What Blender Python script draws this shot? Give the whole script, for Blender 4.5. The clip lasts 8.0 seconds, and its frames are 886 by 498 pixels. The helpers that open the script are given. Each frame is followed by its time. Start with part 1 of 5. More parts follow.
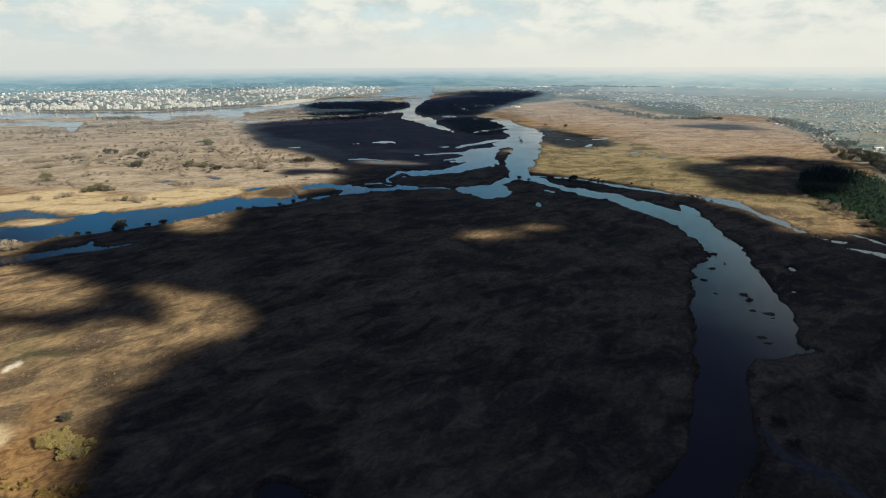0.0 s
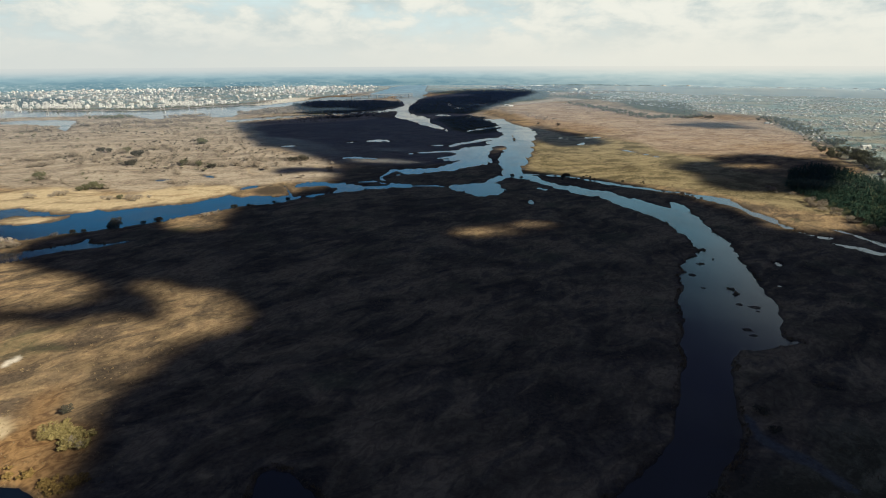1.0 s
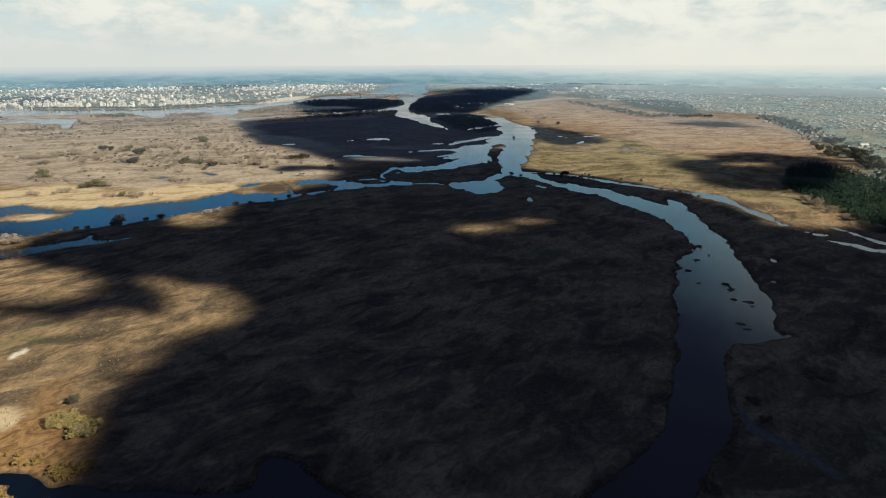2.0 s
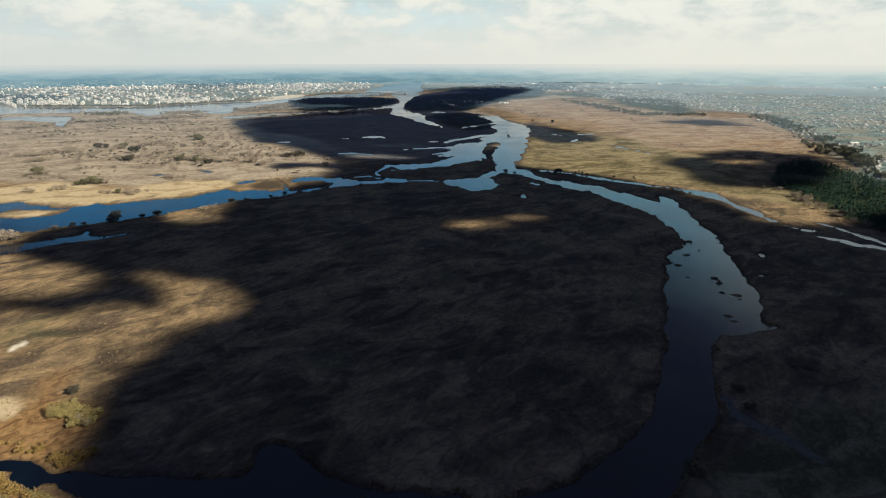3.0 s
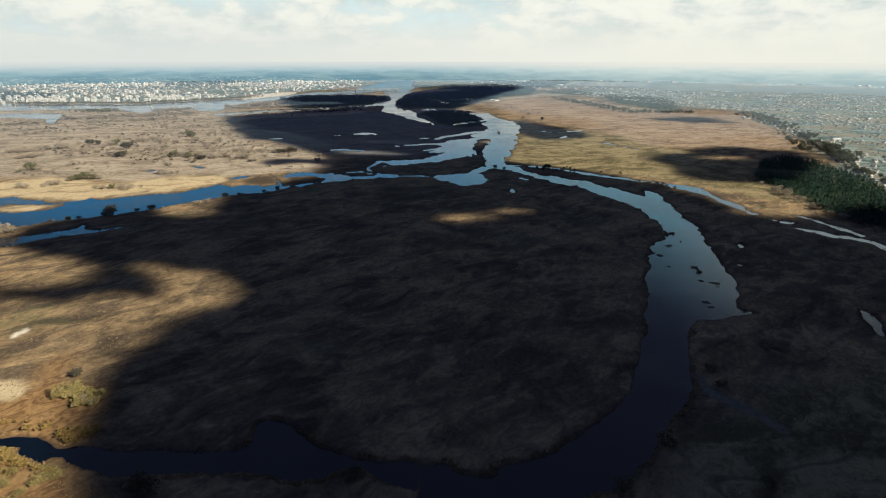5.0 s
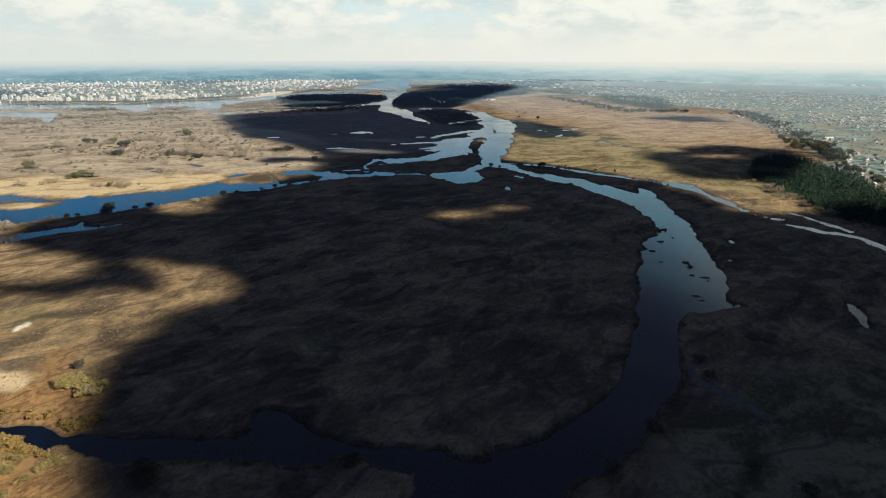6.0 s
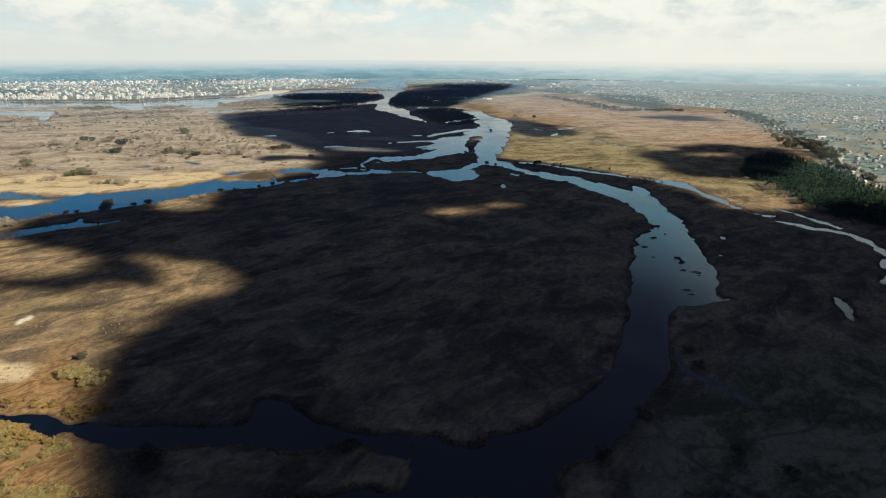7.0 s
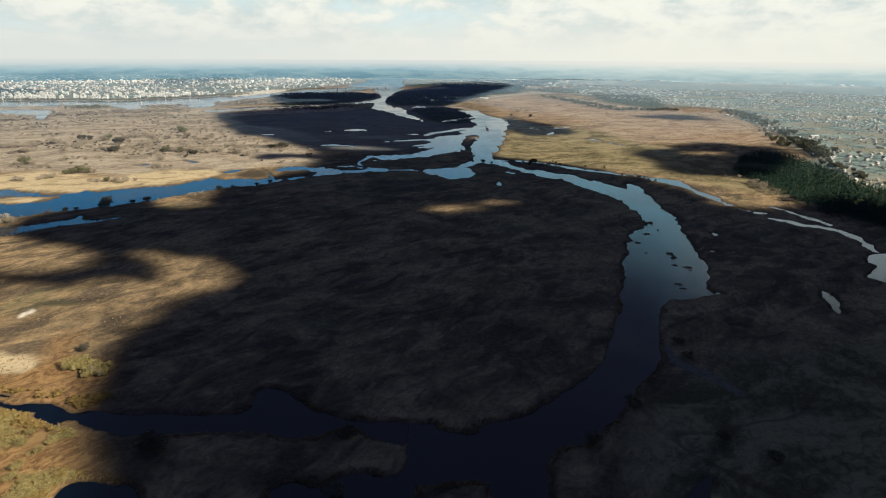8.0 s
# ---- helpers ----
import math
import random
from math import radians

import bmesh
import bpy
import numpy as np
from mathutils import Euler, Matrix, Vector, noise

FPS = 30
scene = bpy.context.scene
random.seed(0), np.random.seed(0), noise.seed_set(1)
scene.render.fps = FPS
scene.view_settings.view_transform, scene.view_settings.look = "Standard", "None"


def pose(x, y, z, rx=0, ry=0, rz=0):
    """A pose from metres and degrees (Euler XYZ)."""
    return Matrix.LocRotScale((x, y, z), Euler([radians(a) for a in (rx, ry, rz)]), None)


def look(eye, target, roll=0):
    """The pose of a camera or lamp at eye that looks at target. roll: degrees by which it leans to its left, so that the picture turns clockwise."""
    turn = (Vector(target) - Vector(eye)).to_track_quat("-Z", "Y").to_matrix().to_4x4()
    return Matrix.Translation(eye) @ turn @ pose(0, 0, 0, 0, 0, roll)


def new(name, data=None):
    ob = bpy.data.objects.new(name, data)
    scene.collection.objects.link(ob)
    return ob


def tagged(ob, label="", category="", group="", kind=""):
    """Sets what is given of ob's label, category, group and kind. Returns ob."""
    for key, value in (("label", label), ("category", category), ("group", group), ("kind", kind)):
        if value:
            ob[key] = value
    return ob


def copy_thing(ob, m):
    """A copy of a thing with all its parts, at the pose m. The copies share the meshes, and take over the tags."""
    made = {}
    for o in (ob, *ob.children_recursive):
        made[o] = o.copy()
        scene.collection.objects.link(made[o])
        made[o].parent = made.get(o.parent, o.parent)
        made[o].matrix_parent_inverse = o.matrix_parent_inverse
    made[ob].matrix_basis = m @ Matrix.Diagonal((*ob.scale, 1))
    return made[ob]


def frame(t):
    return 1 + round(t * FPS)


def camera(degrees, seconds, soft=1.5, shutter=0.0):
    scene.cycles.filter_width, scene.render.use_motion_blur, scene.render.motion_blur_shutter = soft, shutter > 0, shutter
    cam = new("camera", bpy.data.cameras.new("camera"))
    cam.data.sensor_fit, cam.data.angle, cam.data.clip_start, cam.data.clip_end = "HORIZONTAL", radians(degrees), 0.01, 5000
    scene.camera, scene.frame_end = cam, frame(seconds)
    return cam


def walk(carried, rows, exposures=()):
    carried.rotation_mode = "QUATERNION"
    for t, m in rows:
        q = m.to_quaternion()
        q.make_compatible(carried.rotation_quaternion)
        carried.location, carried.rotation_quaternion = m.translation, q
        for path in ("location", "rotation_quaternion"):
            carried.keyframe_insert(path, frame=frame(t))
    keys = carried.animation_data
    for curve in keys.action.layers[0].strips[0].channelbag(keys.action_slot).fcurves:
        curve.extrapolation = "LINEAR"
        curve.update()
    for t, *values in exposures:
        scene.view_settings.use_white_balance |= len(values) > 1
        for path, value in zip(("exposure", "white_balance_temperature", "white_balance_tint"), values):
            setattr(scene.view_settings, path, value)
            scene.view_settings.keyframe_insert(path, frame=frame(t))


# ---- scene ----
# ---------------------------------------------------------------- camera
LENS = 77.05
cam = camera(LENS, 8.0, soft=1.1)
# seconds, x, y, z, pitch from straight down, roll, yaw
PATH = [
    (0.0, -0.000, 0.000, 180.000, 71.5996, -0.2409, 0.0000),
    (0.5, 0.280, -3.875, 180.028, 71.5302, -0.2306, -0.3463),
    (1.0, 0.625, -7.726, 180.031, 71.4926, -0.1916, -0.6344),
    (1.5, 1.002, -11.489, 179.978, 71.4409, -0.1670, -0.5112),
    (3.0, 2.675, -23.031, 178.494, 71.2808, -0.0425, -1.0904),
    (3.5, 3.120, -27.058, 178.175, 71.2097, 0.0469, -1.3410),
    (4.0, 3.509, -31.148, 177.833, 71.1749, 0.0634, -1.5482),
    (4.5, 3.993, -35.254, 177.547, 71.1326, 0.0709, -1.7546),
    (6.0, 5.189, -47.788, 176.355, 71.0500, 0.1125, -2.2906),
    (6.5, 5.371, -52.058, 175.946, 71.0354, 0.1864, -2.4810),
    (7.0, 5.541, -56.426, 175.517, 70.9970, 0.2170, -2.6483),
    (7.5, 5.858, -60.678, 175.001, 70.9852, 0.2597, -2.7975),
    (8.0, 6.100, -64.847, 174.469, 70.9728, 0.3007, -2.9640),
]
EXPOSURE = 0.5
walk(cam, [(t, pose(x, y, z, rx, 0, rz) @ pose(0, 0, 0, 0, 0, roll)) for t, x, y, z, rx, roll, rz in PATH],
     exposures=[(0.0, EXPOSURE, 6080, 4), (3.5, EXPOSURE, 6080, 4), (4.5, EXPOSURE + 0.1, 6080, 4), (8.0, EXPOSURE + 0.1, 6080, 4)])

# ---------------------------------------------------------------- sky and sun
SUN_UP = radians(31)
SUN_SIDE = radians(116)          # clockwise from the way ahead
TO_SUN = Vector((math.sin(SUN_SIDE) * math.cos(SUN_UP), math.cos(SUN_SIDE) * math.cos(SUN_UP), math.sin(SUN_UP)))

sun_data = bpy.data.lights.new("sun", "SUN")
sun_data.energy, sun_data.angle, sun_data.color = 5.0, radians(0.42), (1.0, 0.84, 0.63)
sun = new("sun", sun_data)
sun.matrix_world = look((0, 0, 0), -TO_SUN)


class Nodes:
    """Short hand for node trees."""

    def __init__(self, tree):
        self.tree = tree
        tree.nodes.clear()

    def add(self, kind, **values):
        node = self.tree.nodes.new(kind)
        if "operation" in values:
            node.operation = values["operation"]
        if "data_type" in values:
            node.data_type = values["data_type"]
        if "blend_type" in values:
            node.blend_type = values["blend_type"]
        if "attribute_name" in values:
            node.attribute_name = values["attribute_name"]
        if "interpolation_type" in values:
            node.interpolation_type = values["interpolation_type"]
        if "sky_type" in values:
            node.sky_type = values["sky_type"]
        return node

    def put(self, socket, value):
        if isinstance(value, bpy.types.NodeSocket):
            self.tree.links.new(value, socket)
        else:
            socket.default_value = value

    def math(self, op, a, b=0.0, c=0.0):
        n = self.add("ShaderNodeMath", operation=op)
        for i, v in enumerate((a, b, c)):
            self.put(n.inputs[i], v)
        return n.outputs[0]

    def ramp(self, value, low, high, to_low=0.0, to_high=1.0, smooth=True):
        n = self.add("ShaderNodeMapRange", interpolation_type="SMOOTHSTEP" if smooth else "LINEAR")
        for i, v in enumerate((value, low, high, to_low, to_high)):
            self.put(n.inputs[i], v)
        return n.outputs[0]

    def mix(self, amount, a, b, blend="MIX"):
        n = self.add("ShaderNodeMix", data_type="RGBA", blend_type=blend)
        self.put(n.inputs[0], amount)
        for i, v in ((6, a), (7, b)):
            self.put(n.inputs[i], (*v, 1.0) if isinstance(v, tuple) and len(v) == 3 else v)
        return n.outputs[2]

    def noise(self, vector, scale, detail=4.0, rough=0.55, warp=0.0):
        n = self.add("ShaderNodeTexNoise")
        self.put(n.inputs["Vector"], vector)
        n.inputs["Scale"].default_value, n.inputs["Detail"].default_value = scale, detail
        n.inputs["Roughness"].default_value, n.inputs["Distortion"].default_value = rough, warp
        return n.outputs[0]

    def place(self, sx=1.0, sy=1.0, sz=1.0, turn=0.0, shift=(0, 0, 0)):
        """World coordinates in metres, turned, then stretched."""
        n, t, m = self.add("ShaderNodeNewGeometry"), self.add("ShaderNodeMapping"), self.add("ShaderNodeMapping")
        self.put(t.inputs["Vector"], n.outputs["Position"])
        t.inputs["Rotation"].default_value = (0, 0, turn)
        self.put(m.inputs["Vector"], t.outputs[0])
        m.inputs["Scale"].default_value, m.inputs["Location"].default_value = (sx, sy, sz), shift
        return m.outputs[0]

    def attribute(self, name, output="Fac"):
        return self.add("ShaderNodeAttribute", attribute_name=name).outputs[output]

    def own(self):
        return self.add("ShaderNodeObjectInfo").outputs["Random"]

    def bump(self, height, strength=0.3, distance=0.1):
        n = self.add("ShaderNodeBump")
        n.inputs["Strength"].default_value, n.inputs["Distance"].default_value = strength, distance
        self.put(n.inputs["Height"], height)
        return n.outputs[0]

    def surface(self, colour, rough=0.9, normal=None, metal=0.0, gloss=0.3):
        b, o = self.add("ShaderNodeBsdfPrincipled"), self.add("ShaderNodeOutputMaterial")
        self.put(b.inputs["Base Color"], (*colour, 1.0) if isinstance(colour, tuple) else colour)
        self.put(b.inputs["Roughness"], rough)
        self.put(b.inputs["Metallic"], metal)
        self.put(b.inputs["Specular IOR Level"], gloss)
        if normal is not None:
            self.put(b.inputs["Normal"], normal)
        self.put(o.inputs["Surface"], b.outputs[0])
        return b


world = bpy.data.worlds.new("sky")
scene.world = world
world.use_nodes = True
w = Nodes(world.node_tree)
sky = w.add("ShaderNodeTexSky", sky_type="NISHITA")
sky.sun_disc, sky.sun_elevation, sky.sun_rotation = False, SUN_UP, SUN_SIDE
sky.air_density, sky.dust_density, sky.ozone_density = 1.0, 0.3, 1.5
way = w.add("ShaderNodeTexCoord").outputs["Generated"]
split = w.add("ShaderNodeSeparateXYZ")
w.put(split.inputs[0], way)
up = w.math("MAXIMUM", split.outputs[2], 0.0)
flat = w.add("ShaderNodeMapping")
w.put(flat.inputs["Vector"], way)
flat.inputs["Scale"].default_value = (1.0, 1.0, 2.4)
heaps = w.noise(flat.outputs[0], 3.6, 6.0, 0.55, 0.2)
puffs = w.noise(flat.outputs[0], 11.0, 6.0, 0.6, 0.15)
cover = w.ramp(w.math("ADD", w.math("MULTIPLY", heaps, 0.9), w.math("MULTIPLY", puffs, 0.5)), 0.56, 0.73)
shade = w.ramp(w.math("ADD", w.math("MULTIPLY", puffs, 0.7), w.math("MULTIPLY", heaps, 0.3)), 0.38, 0.60)
ahead = w.math("ADD", split.outputs[1], w.ramp(split.outputs[0], 0.30, 0.60, 0.0, 0.10))
open_end = w.ramp(ahead, 0.62, 0.84, 0.045, w.ramp(split.outputs[0], 0.34, 0.56, 0.365, 0.46))      # the sky is open ahead, heavy overhead and behind
thin = w.ramp(up, w.math("MULTIPLY", open_end, 0.55), open_end, 1.0, 0.0)
blue = w.mix(1.0, sky.outputs[0], (0.030, 0.046, 0.062), "MULTIPLY")
white = w.mix(shade, (0.385, 0.42, 0.41), (0.655, 0.61, 0.53))
high = w.mix(shade, (0.002, 0.008, 0.034), (0.006, 0.016, 0.066))
west = w.ramp(split.outputs[0], -0.20, 0.32)
deep = w.mix(west, (0.02, 0.19, 0.41), (0.20, 0.39, 0.49))
gaps = w.mix(w.ramp(up, 0.10, 0.16), (0.50, 0.56, 0.545), w.mix(0.8, blue, deep))
broken = w.math("MULTIPLY", w.math("MAXIMUM", cover, w.ramp(split.outputs[0], 0.40, 0.52)), w.ramp(up, 0.11, 0.17, 1.0, w.ramp(split.outputs[0], 0.0, 0.45, 0.05, 0.85)))
open_sky = w.mix(thin, high, w.mix(broken, gaps, w.mix(w.ramp(up, 0.11, 0.18), white, w.mix(w.ramp(split.outputs[0], 0.40, 0.52), (0.22, 0.42, 0.52), (0.44, 0.48, 0.49)))))
haze = w.math("MULTIPLY", w.ramp(up, 0.0, 0.085, 0.95, 0.05), w.ramp(ahead, 0.0, 0.6, 0.4, 1.0))
air = w.mix(w.ramp(split.outputs[0], -0.6, 0.45), (0.51, 0.495, 0.455), (0.61, 0.565, 0.49))
final = w.mix(haze, open_sky, air)
back, out = w.add("ShaderNodeBackground"), w.add("ShaderNodeOutputWorld")
w.put(back.inputs[0], final)
back.inputs[1].default_value = 1.0
w.put(out.inputs[0], back.outputs[0])

# ---------------------------------------------------------------- plan of the delta, in metres
WATERS = {
    "upper_channel": [(90, 1993), (181, 1886), (231, 1905), (243, 1736), (267, 1638), (282, 1550), (253, 1447), (234, 1344), (212, 1237), (195, 1152), (169, 1050), (155, 993), (151, 958), (154, 930), (166, 904), (174, 879), (159, 874), (141, 889), (128, 899), (112, 895), (102, 875), (88, 857), (76, 852), (82, 871), (97, 900), (110, 926), (116, 964), (112, 1000), (124, 1065), (147, 1177), (159, 1247), (148, 1266), (126, 1257), (125, 1326), (146, 1379), (168, 1424), (179, 1485), (173, 1566), (192, 1671), (185, 1790), (168, 1847)],
    "delta_lake": [(134, 1336), (123, 1266), (119, 1203), (110, 1154), (109, 1093), (102, 1025), (86, 1019), (69, 1001), (47, 983), (28, 966), (11, 961), (-4, 950), (-19, 945), (-39, 934), (-56, 935), (-65, 968), (-51, 979), (-25, 985), (-4, 990), (17, 1021), (34, 1046), (46, 1059), (28, 1060), (9, 1081), (20, 1095), (36, 1132), (40, 1163), (28, 1171), (44, 1205), (58, 1240), (85, 1258), (105, 1267), (120, 1286)],
    "delta_pond": [(21, 818), (28, 840), (41, 844), (55, 848), (68, 857), (75, 853), (87, 852), (99, 847), (100, 817), (98, 792), (85, 777), (71, 769), (59, 762), (51, 770), (46, 781), (42, 797), (31, 802)],
    "east_river_upper": [(153, 902), (168, 885), (183, 859), (205, 828), (232, 804), (242, 791), (262, 764), (279, 735), (295, 708), (301, 690), (305, 686), (317, 723), (326, 726), (323, 707), (324, 679), (316, 639), (319, 630), (313, 603), (308, 576), (277, 542), (273, 549), (273, 567), (265, 583), (274, 616), (270, 647), (259, 674), (242, 710), (231, 748), (205, 783), (182, 806), (161, 839), (150, 865)],
    "east_river": [(290, 593), (314, 606), (308, 576), (309, 551), (298, 520), (290, 493), (284, 469), (280, 451), (276, 433), (266, 405), (266.9, 391.5), (252.2, 360.7), (242.0, 342.5), (238.4, 330.0), (247.4, 326.3), (237.1, 322.3), (227.9, 323.7), (219.5, 317.6), (208.5, 315.9), (199.8, 316.2), (189.8, 306.3), (182.0, 292.1), (173.2, 274.4), (164.7, 254.3), (132.5, 251.8), (147.3, 279.8), (162.9, 317.7), (176.3, 351.1), (187.4, 376.3), (190.9, 390.0), (203, 420), (209, 427), (216, 449), (225, 462), (234, 486), (246, 500), (253, 502), (257, 511), (271, 515), (276, 526), (266, 528), (273, 552)],
    "near_bend": [(147.3, 279.8), (173.2, 274.4), (165.1, 254.3), (159.7, 238.2), (152.5, 224.7), (142.1, 211.2), (130.3, 199.9), (122.8, 190.3), (114.5, 180.3), (104.6, 169.2), (94.6, 158.9), (85.5, 151.7), (75.8, 151.3), (65.9, 145.8), (62.5, 136.5), (61.9, 126.1), (54.7, 96.8), (33.6, 97.8), (37.2, 121.3), (37.9, 129.5), (30.6, 130.9), (20.6, 129.6), (13.2, 128.9), (5.9, 127.9), (-3.9, 132.4), (1.9, 145.9), (-0.0, 153.8), (0.6, 172.3), (6.3, 172.0), (13.4, 170.8), (16.0, 165.8), (22.7, 162.0), (29.6, 161.7), (35.4, 163.6), (37.8, 167.5), (50.5, 170.6), (61.4, 174.8), (75.6, 185.5), (87.4, 195.6), (100.0, 206.4), (108.5, 215.1), (118.3, 227.5), (130.5, 248.1)],
    "near_stream": [(2.9, 172.2), (-5.1, 173.0), (-19.4, 173.6), (-34.2, 178.9), (-49.4, 184.4), (-56.5, 191.2), (-62.7, 199.3), (-68.5, 205.0), (-80.4, 206.0), (-81.7, 200.1), (-79.9, 192.2), (-80.6, 187.2), (-86.5, 182.6), (-96.1, 181.6), (-108.2, 183.5), (-121.2, 184.1), (-138.0, 183.9), (-150.5, 186.3), (-157.7, 191.5), (-166.6, 189.9), (-172.7, 188.2), (-181.5, 195.0), (-186.5, 197.3), (-194.3, 198.1), (-202.6, 197.4), (-207.6, 197.1), (-212.5, 199.4), (-236.5, 204.6), (-231.8, 198.2), (-209.6, 194.2), (-204.4, 191.5), (-192.5, 190.5), (-188.0, 185.6), (-179.7, 181.0), (-174.1, 178.5), (-171.2, 180.6), (-165.0, 180.8), (-162.0, 177.5), (-156.5, 176.4), (-147.2, 171.6)]
        + [(-136.9, 169.8), (-115.0, 168.8), (-101.9, 170.0), (-88.1, 169.4), (-74.5, 169.7), (-65.6, 167.1), (-53.6, 161.9), (-43.0, 162.7), (-35.6, 168.0), (-27.4, 169.9), (-18.7, 164.7), (-10.0, 157.1), (1.3, 153.8)],
    "west_river": [(-635, 664), (-579, 694), (-556, 704), (-538, 707), (-512, 686), (-484, 675), (-458, 678), (-447, 687), (-426, 690), (-405, 699), (-377, 712), (-352, 726), (-335, 733), (-320, 755), (-311, 775), (-295, 783), (-276, 770), (-253, 778), (-218, 773), (-206, 764), (-178, 780), (-159, 796), (-151, 805), (-151, 823), (-137, 842), (-117, 836), (-81, 840), (-63, 854), (-44, 844), (-58, 851), (-32, 837), (-56, 826), (-70, 823), (-113, 809), (-154, 788), (-176, 772)]
        + [(-204, 748), (-224, 730), (-237, 723), (-259, 716), (-271, 706), (-292, 680), (-314, 661), (-328, 643)],
    "west_river_low": [(-405, 699), (-377, 712), (-352, 726), (-335, 733), (-309, 704), (-314, 661), (-328, 643), (-350, 629), (-369, 613), (-390, 603), (-411, 594), (-425, 584), (-443, 572), (-463, 566), (-492, 555), (-535, 541), (-635, 664), (-579, 694), (-556, 704), (-538, 707), (-512, 686), (-484, 675), (-458, 678), (-447, 687), (-426, 690)],
    "north_arm": [(-219, 834), (-218, 853), (-208, 863), (-178, 872), (-161, 857), (-148, 866), (-134, 846), (-141, 828), (-154, 823), (-171, 838), (-199, 843)],
    "far_river": [(-1668, 2347), (-1499, 2289), (-1322, 2323), (-1131, 2296), (-1115, 2358), (-1028, 2424), (-997, 2529), (-925, 2531), (-863, 2608), (-795, 2587), (-744, 2680), (-677, 2845), (-639, 2982), (-620, 3159), (-482, 3239), (-368, 3366), (-285, 3370), (-261, 3080), (-378, 2924), (-485, 2873), (-560, 2825), (-624, 2735), (-664, 2575), (-700, 2431), (-712, 2273), (-702, 2134), (-751, 2187), (-727, 2034), (-762, 2010), (-899, 2106), (-948, 2032), (-936, 1920), (-1066, 2031), (-1202, 2103), (-1288, 2077), (-1467, 2050), (-1823, 1893), (-2280, 2398)],
    "far_reach": [(-409, 3496), (-361, 4048), (-325, 4677), (-148, 4880), (-62, 4823), (-74, 3978), (-51, 3514), (-84, 3317), (-169, 3376), (-264, 3309), (-306, 3133)],
    "upper_river": [(-233, 3296), (-64, 3295), (-90, 2883), (-112, 2598), (-122, 2302), (-110, 2190), (-72, 2041), (-34, 1973), (-21, 1909), (-22, 1812), (-5, 1723), (22, 1658), (33, 1597), (29, 1555), (11, 1612), (-12, 1674), (-35, 1724), (-68, 1813), (-102, 1910), (-147, 1996), (-136, 2089), (-139, 2191), (-169, 2245), (-200, 2218), (-225, 2140), (-249, 2166), (-219, 2303), (-158, 2425), (-141, 2561), (-154, 2754)],
    "left_lagoon": [(-1652, 1816), (-1377, 1917), (-1281, 1939), (-1191, 1897), (-1108, 1727), (-1044, 1614), (-1054, 1599), (-1147, 1710), (-1310, 1817), (-1561, 1710)],
    "east_lake": [(439, 411), (459, 419), (474, 410), (412, 336), (390.9, 342.9), (388.8, 355.5), (404, 368), (418, 389)],
    "marsh_pool": [(328.3, 329.9), (331.1, 324.1), (330.8, 314.3), (324.0, 301.1), (313.2, 285.0), (312.2, 288.8), (316.0, 300.4), (319.6, 312.6)],
    "south_pool": [(-146.8, 127.3), (-146.5, 133.4), (-143.2, 137.9), (-138.7, 138.4), (-128.7, 135.3), (-117.2, 133.4), (-106.9, 120.9), (-101.3, 103.9), (-139.6, 105.7)],
    "south_lagoon": [(-50.0, 101.6), (-56.0, 124.8), (-54.2, 129.3), (-47.9, 133.3), (-37.7, 130.2), (-30.9, 133.3), (-25.9, 136.5), (-16.5, 136.8), (-6.4, 133.9), (1.0, 133.9), (7.1, 126.5), (2.4, 116.0), (4.6, 99.1)],
    "willow_creek": [(-482, 497), (-460, 510), (-437, 524), (-423, 530), (-410, 536), (-394, 547), (-377, 559), (-380, 576), (-367, 556), (-349, 552), (-333, 562), (-321, 569), (-335, 554), (-354, 540), (-378, 531), (-394, 520), (-401, 505), (-416, 495), (-435, 478), (-453, 461)],
    "little_pond": [(123, 728), (130, 743), (133, 735), (131, 716), (126, 716)],
    "white_pond": [(318, 482), (323, 485), (324, 477), (319, 472), (316, 474)],
    "dead_arm": [(116.5, 114.0), (127.2, 124.5), (133.3, 129.1), (134.6, 125.6), (128.2, 116.6), (114.4, 94.1), (104.7, 94.6)],
}
PONDS = ("willow_creek", "little_pond", "white_pond", "marsh_pool")
ISLANDS = {
    "sandbar": [(-547, 630), (-530, 664), (-505, 670), (-477, 671), (-455, 671), (-452, 647), (-468, 633), (-504, 626)],
    "reed_island": [(-215, 834), (-199, 841), (-171, 835), (-152, 814), (-164, 797), (-187, 784), (-202, 798)],
    "sedge_island": [(-270, 812), (-261, 835), (-242, 839), (-222, 816), (-222, 789), (-240, 777), (-257, 778)],
}
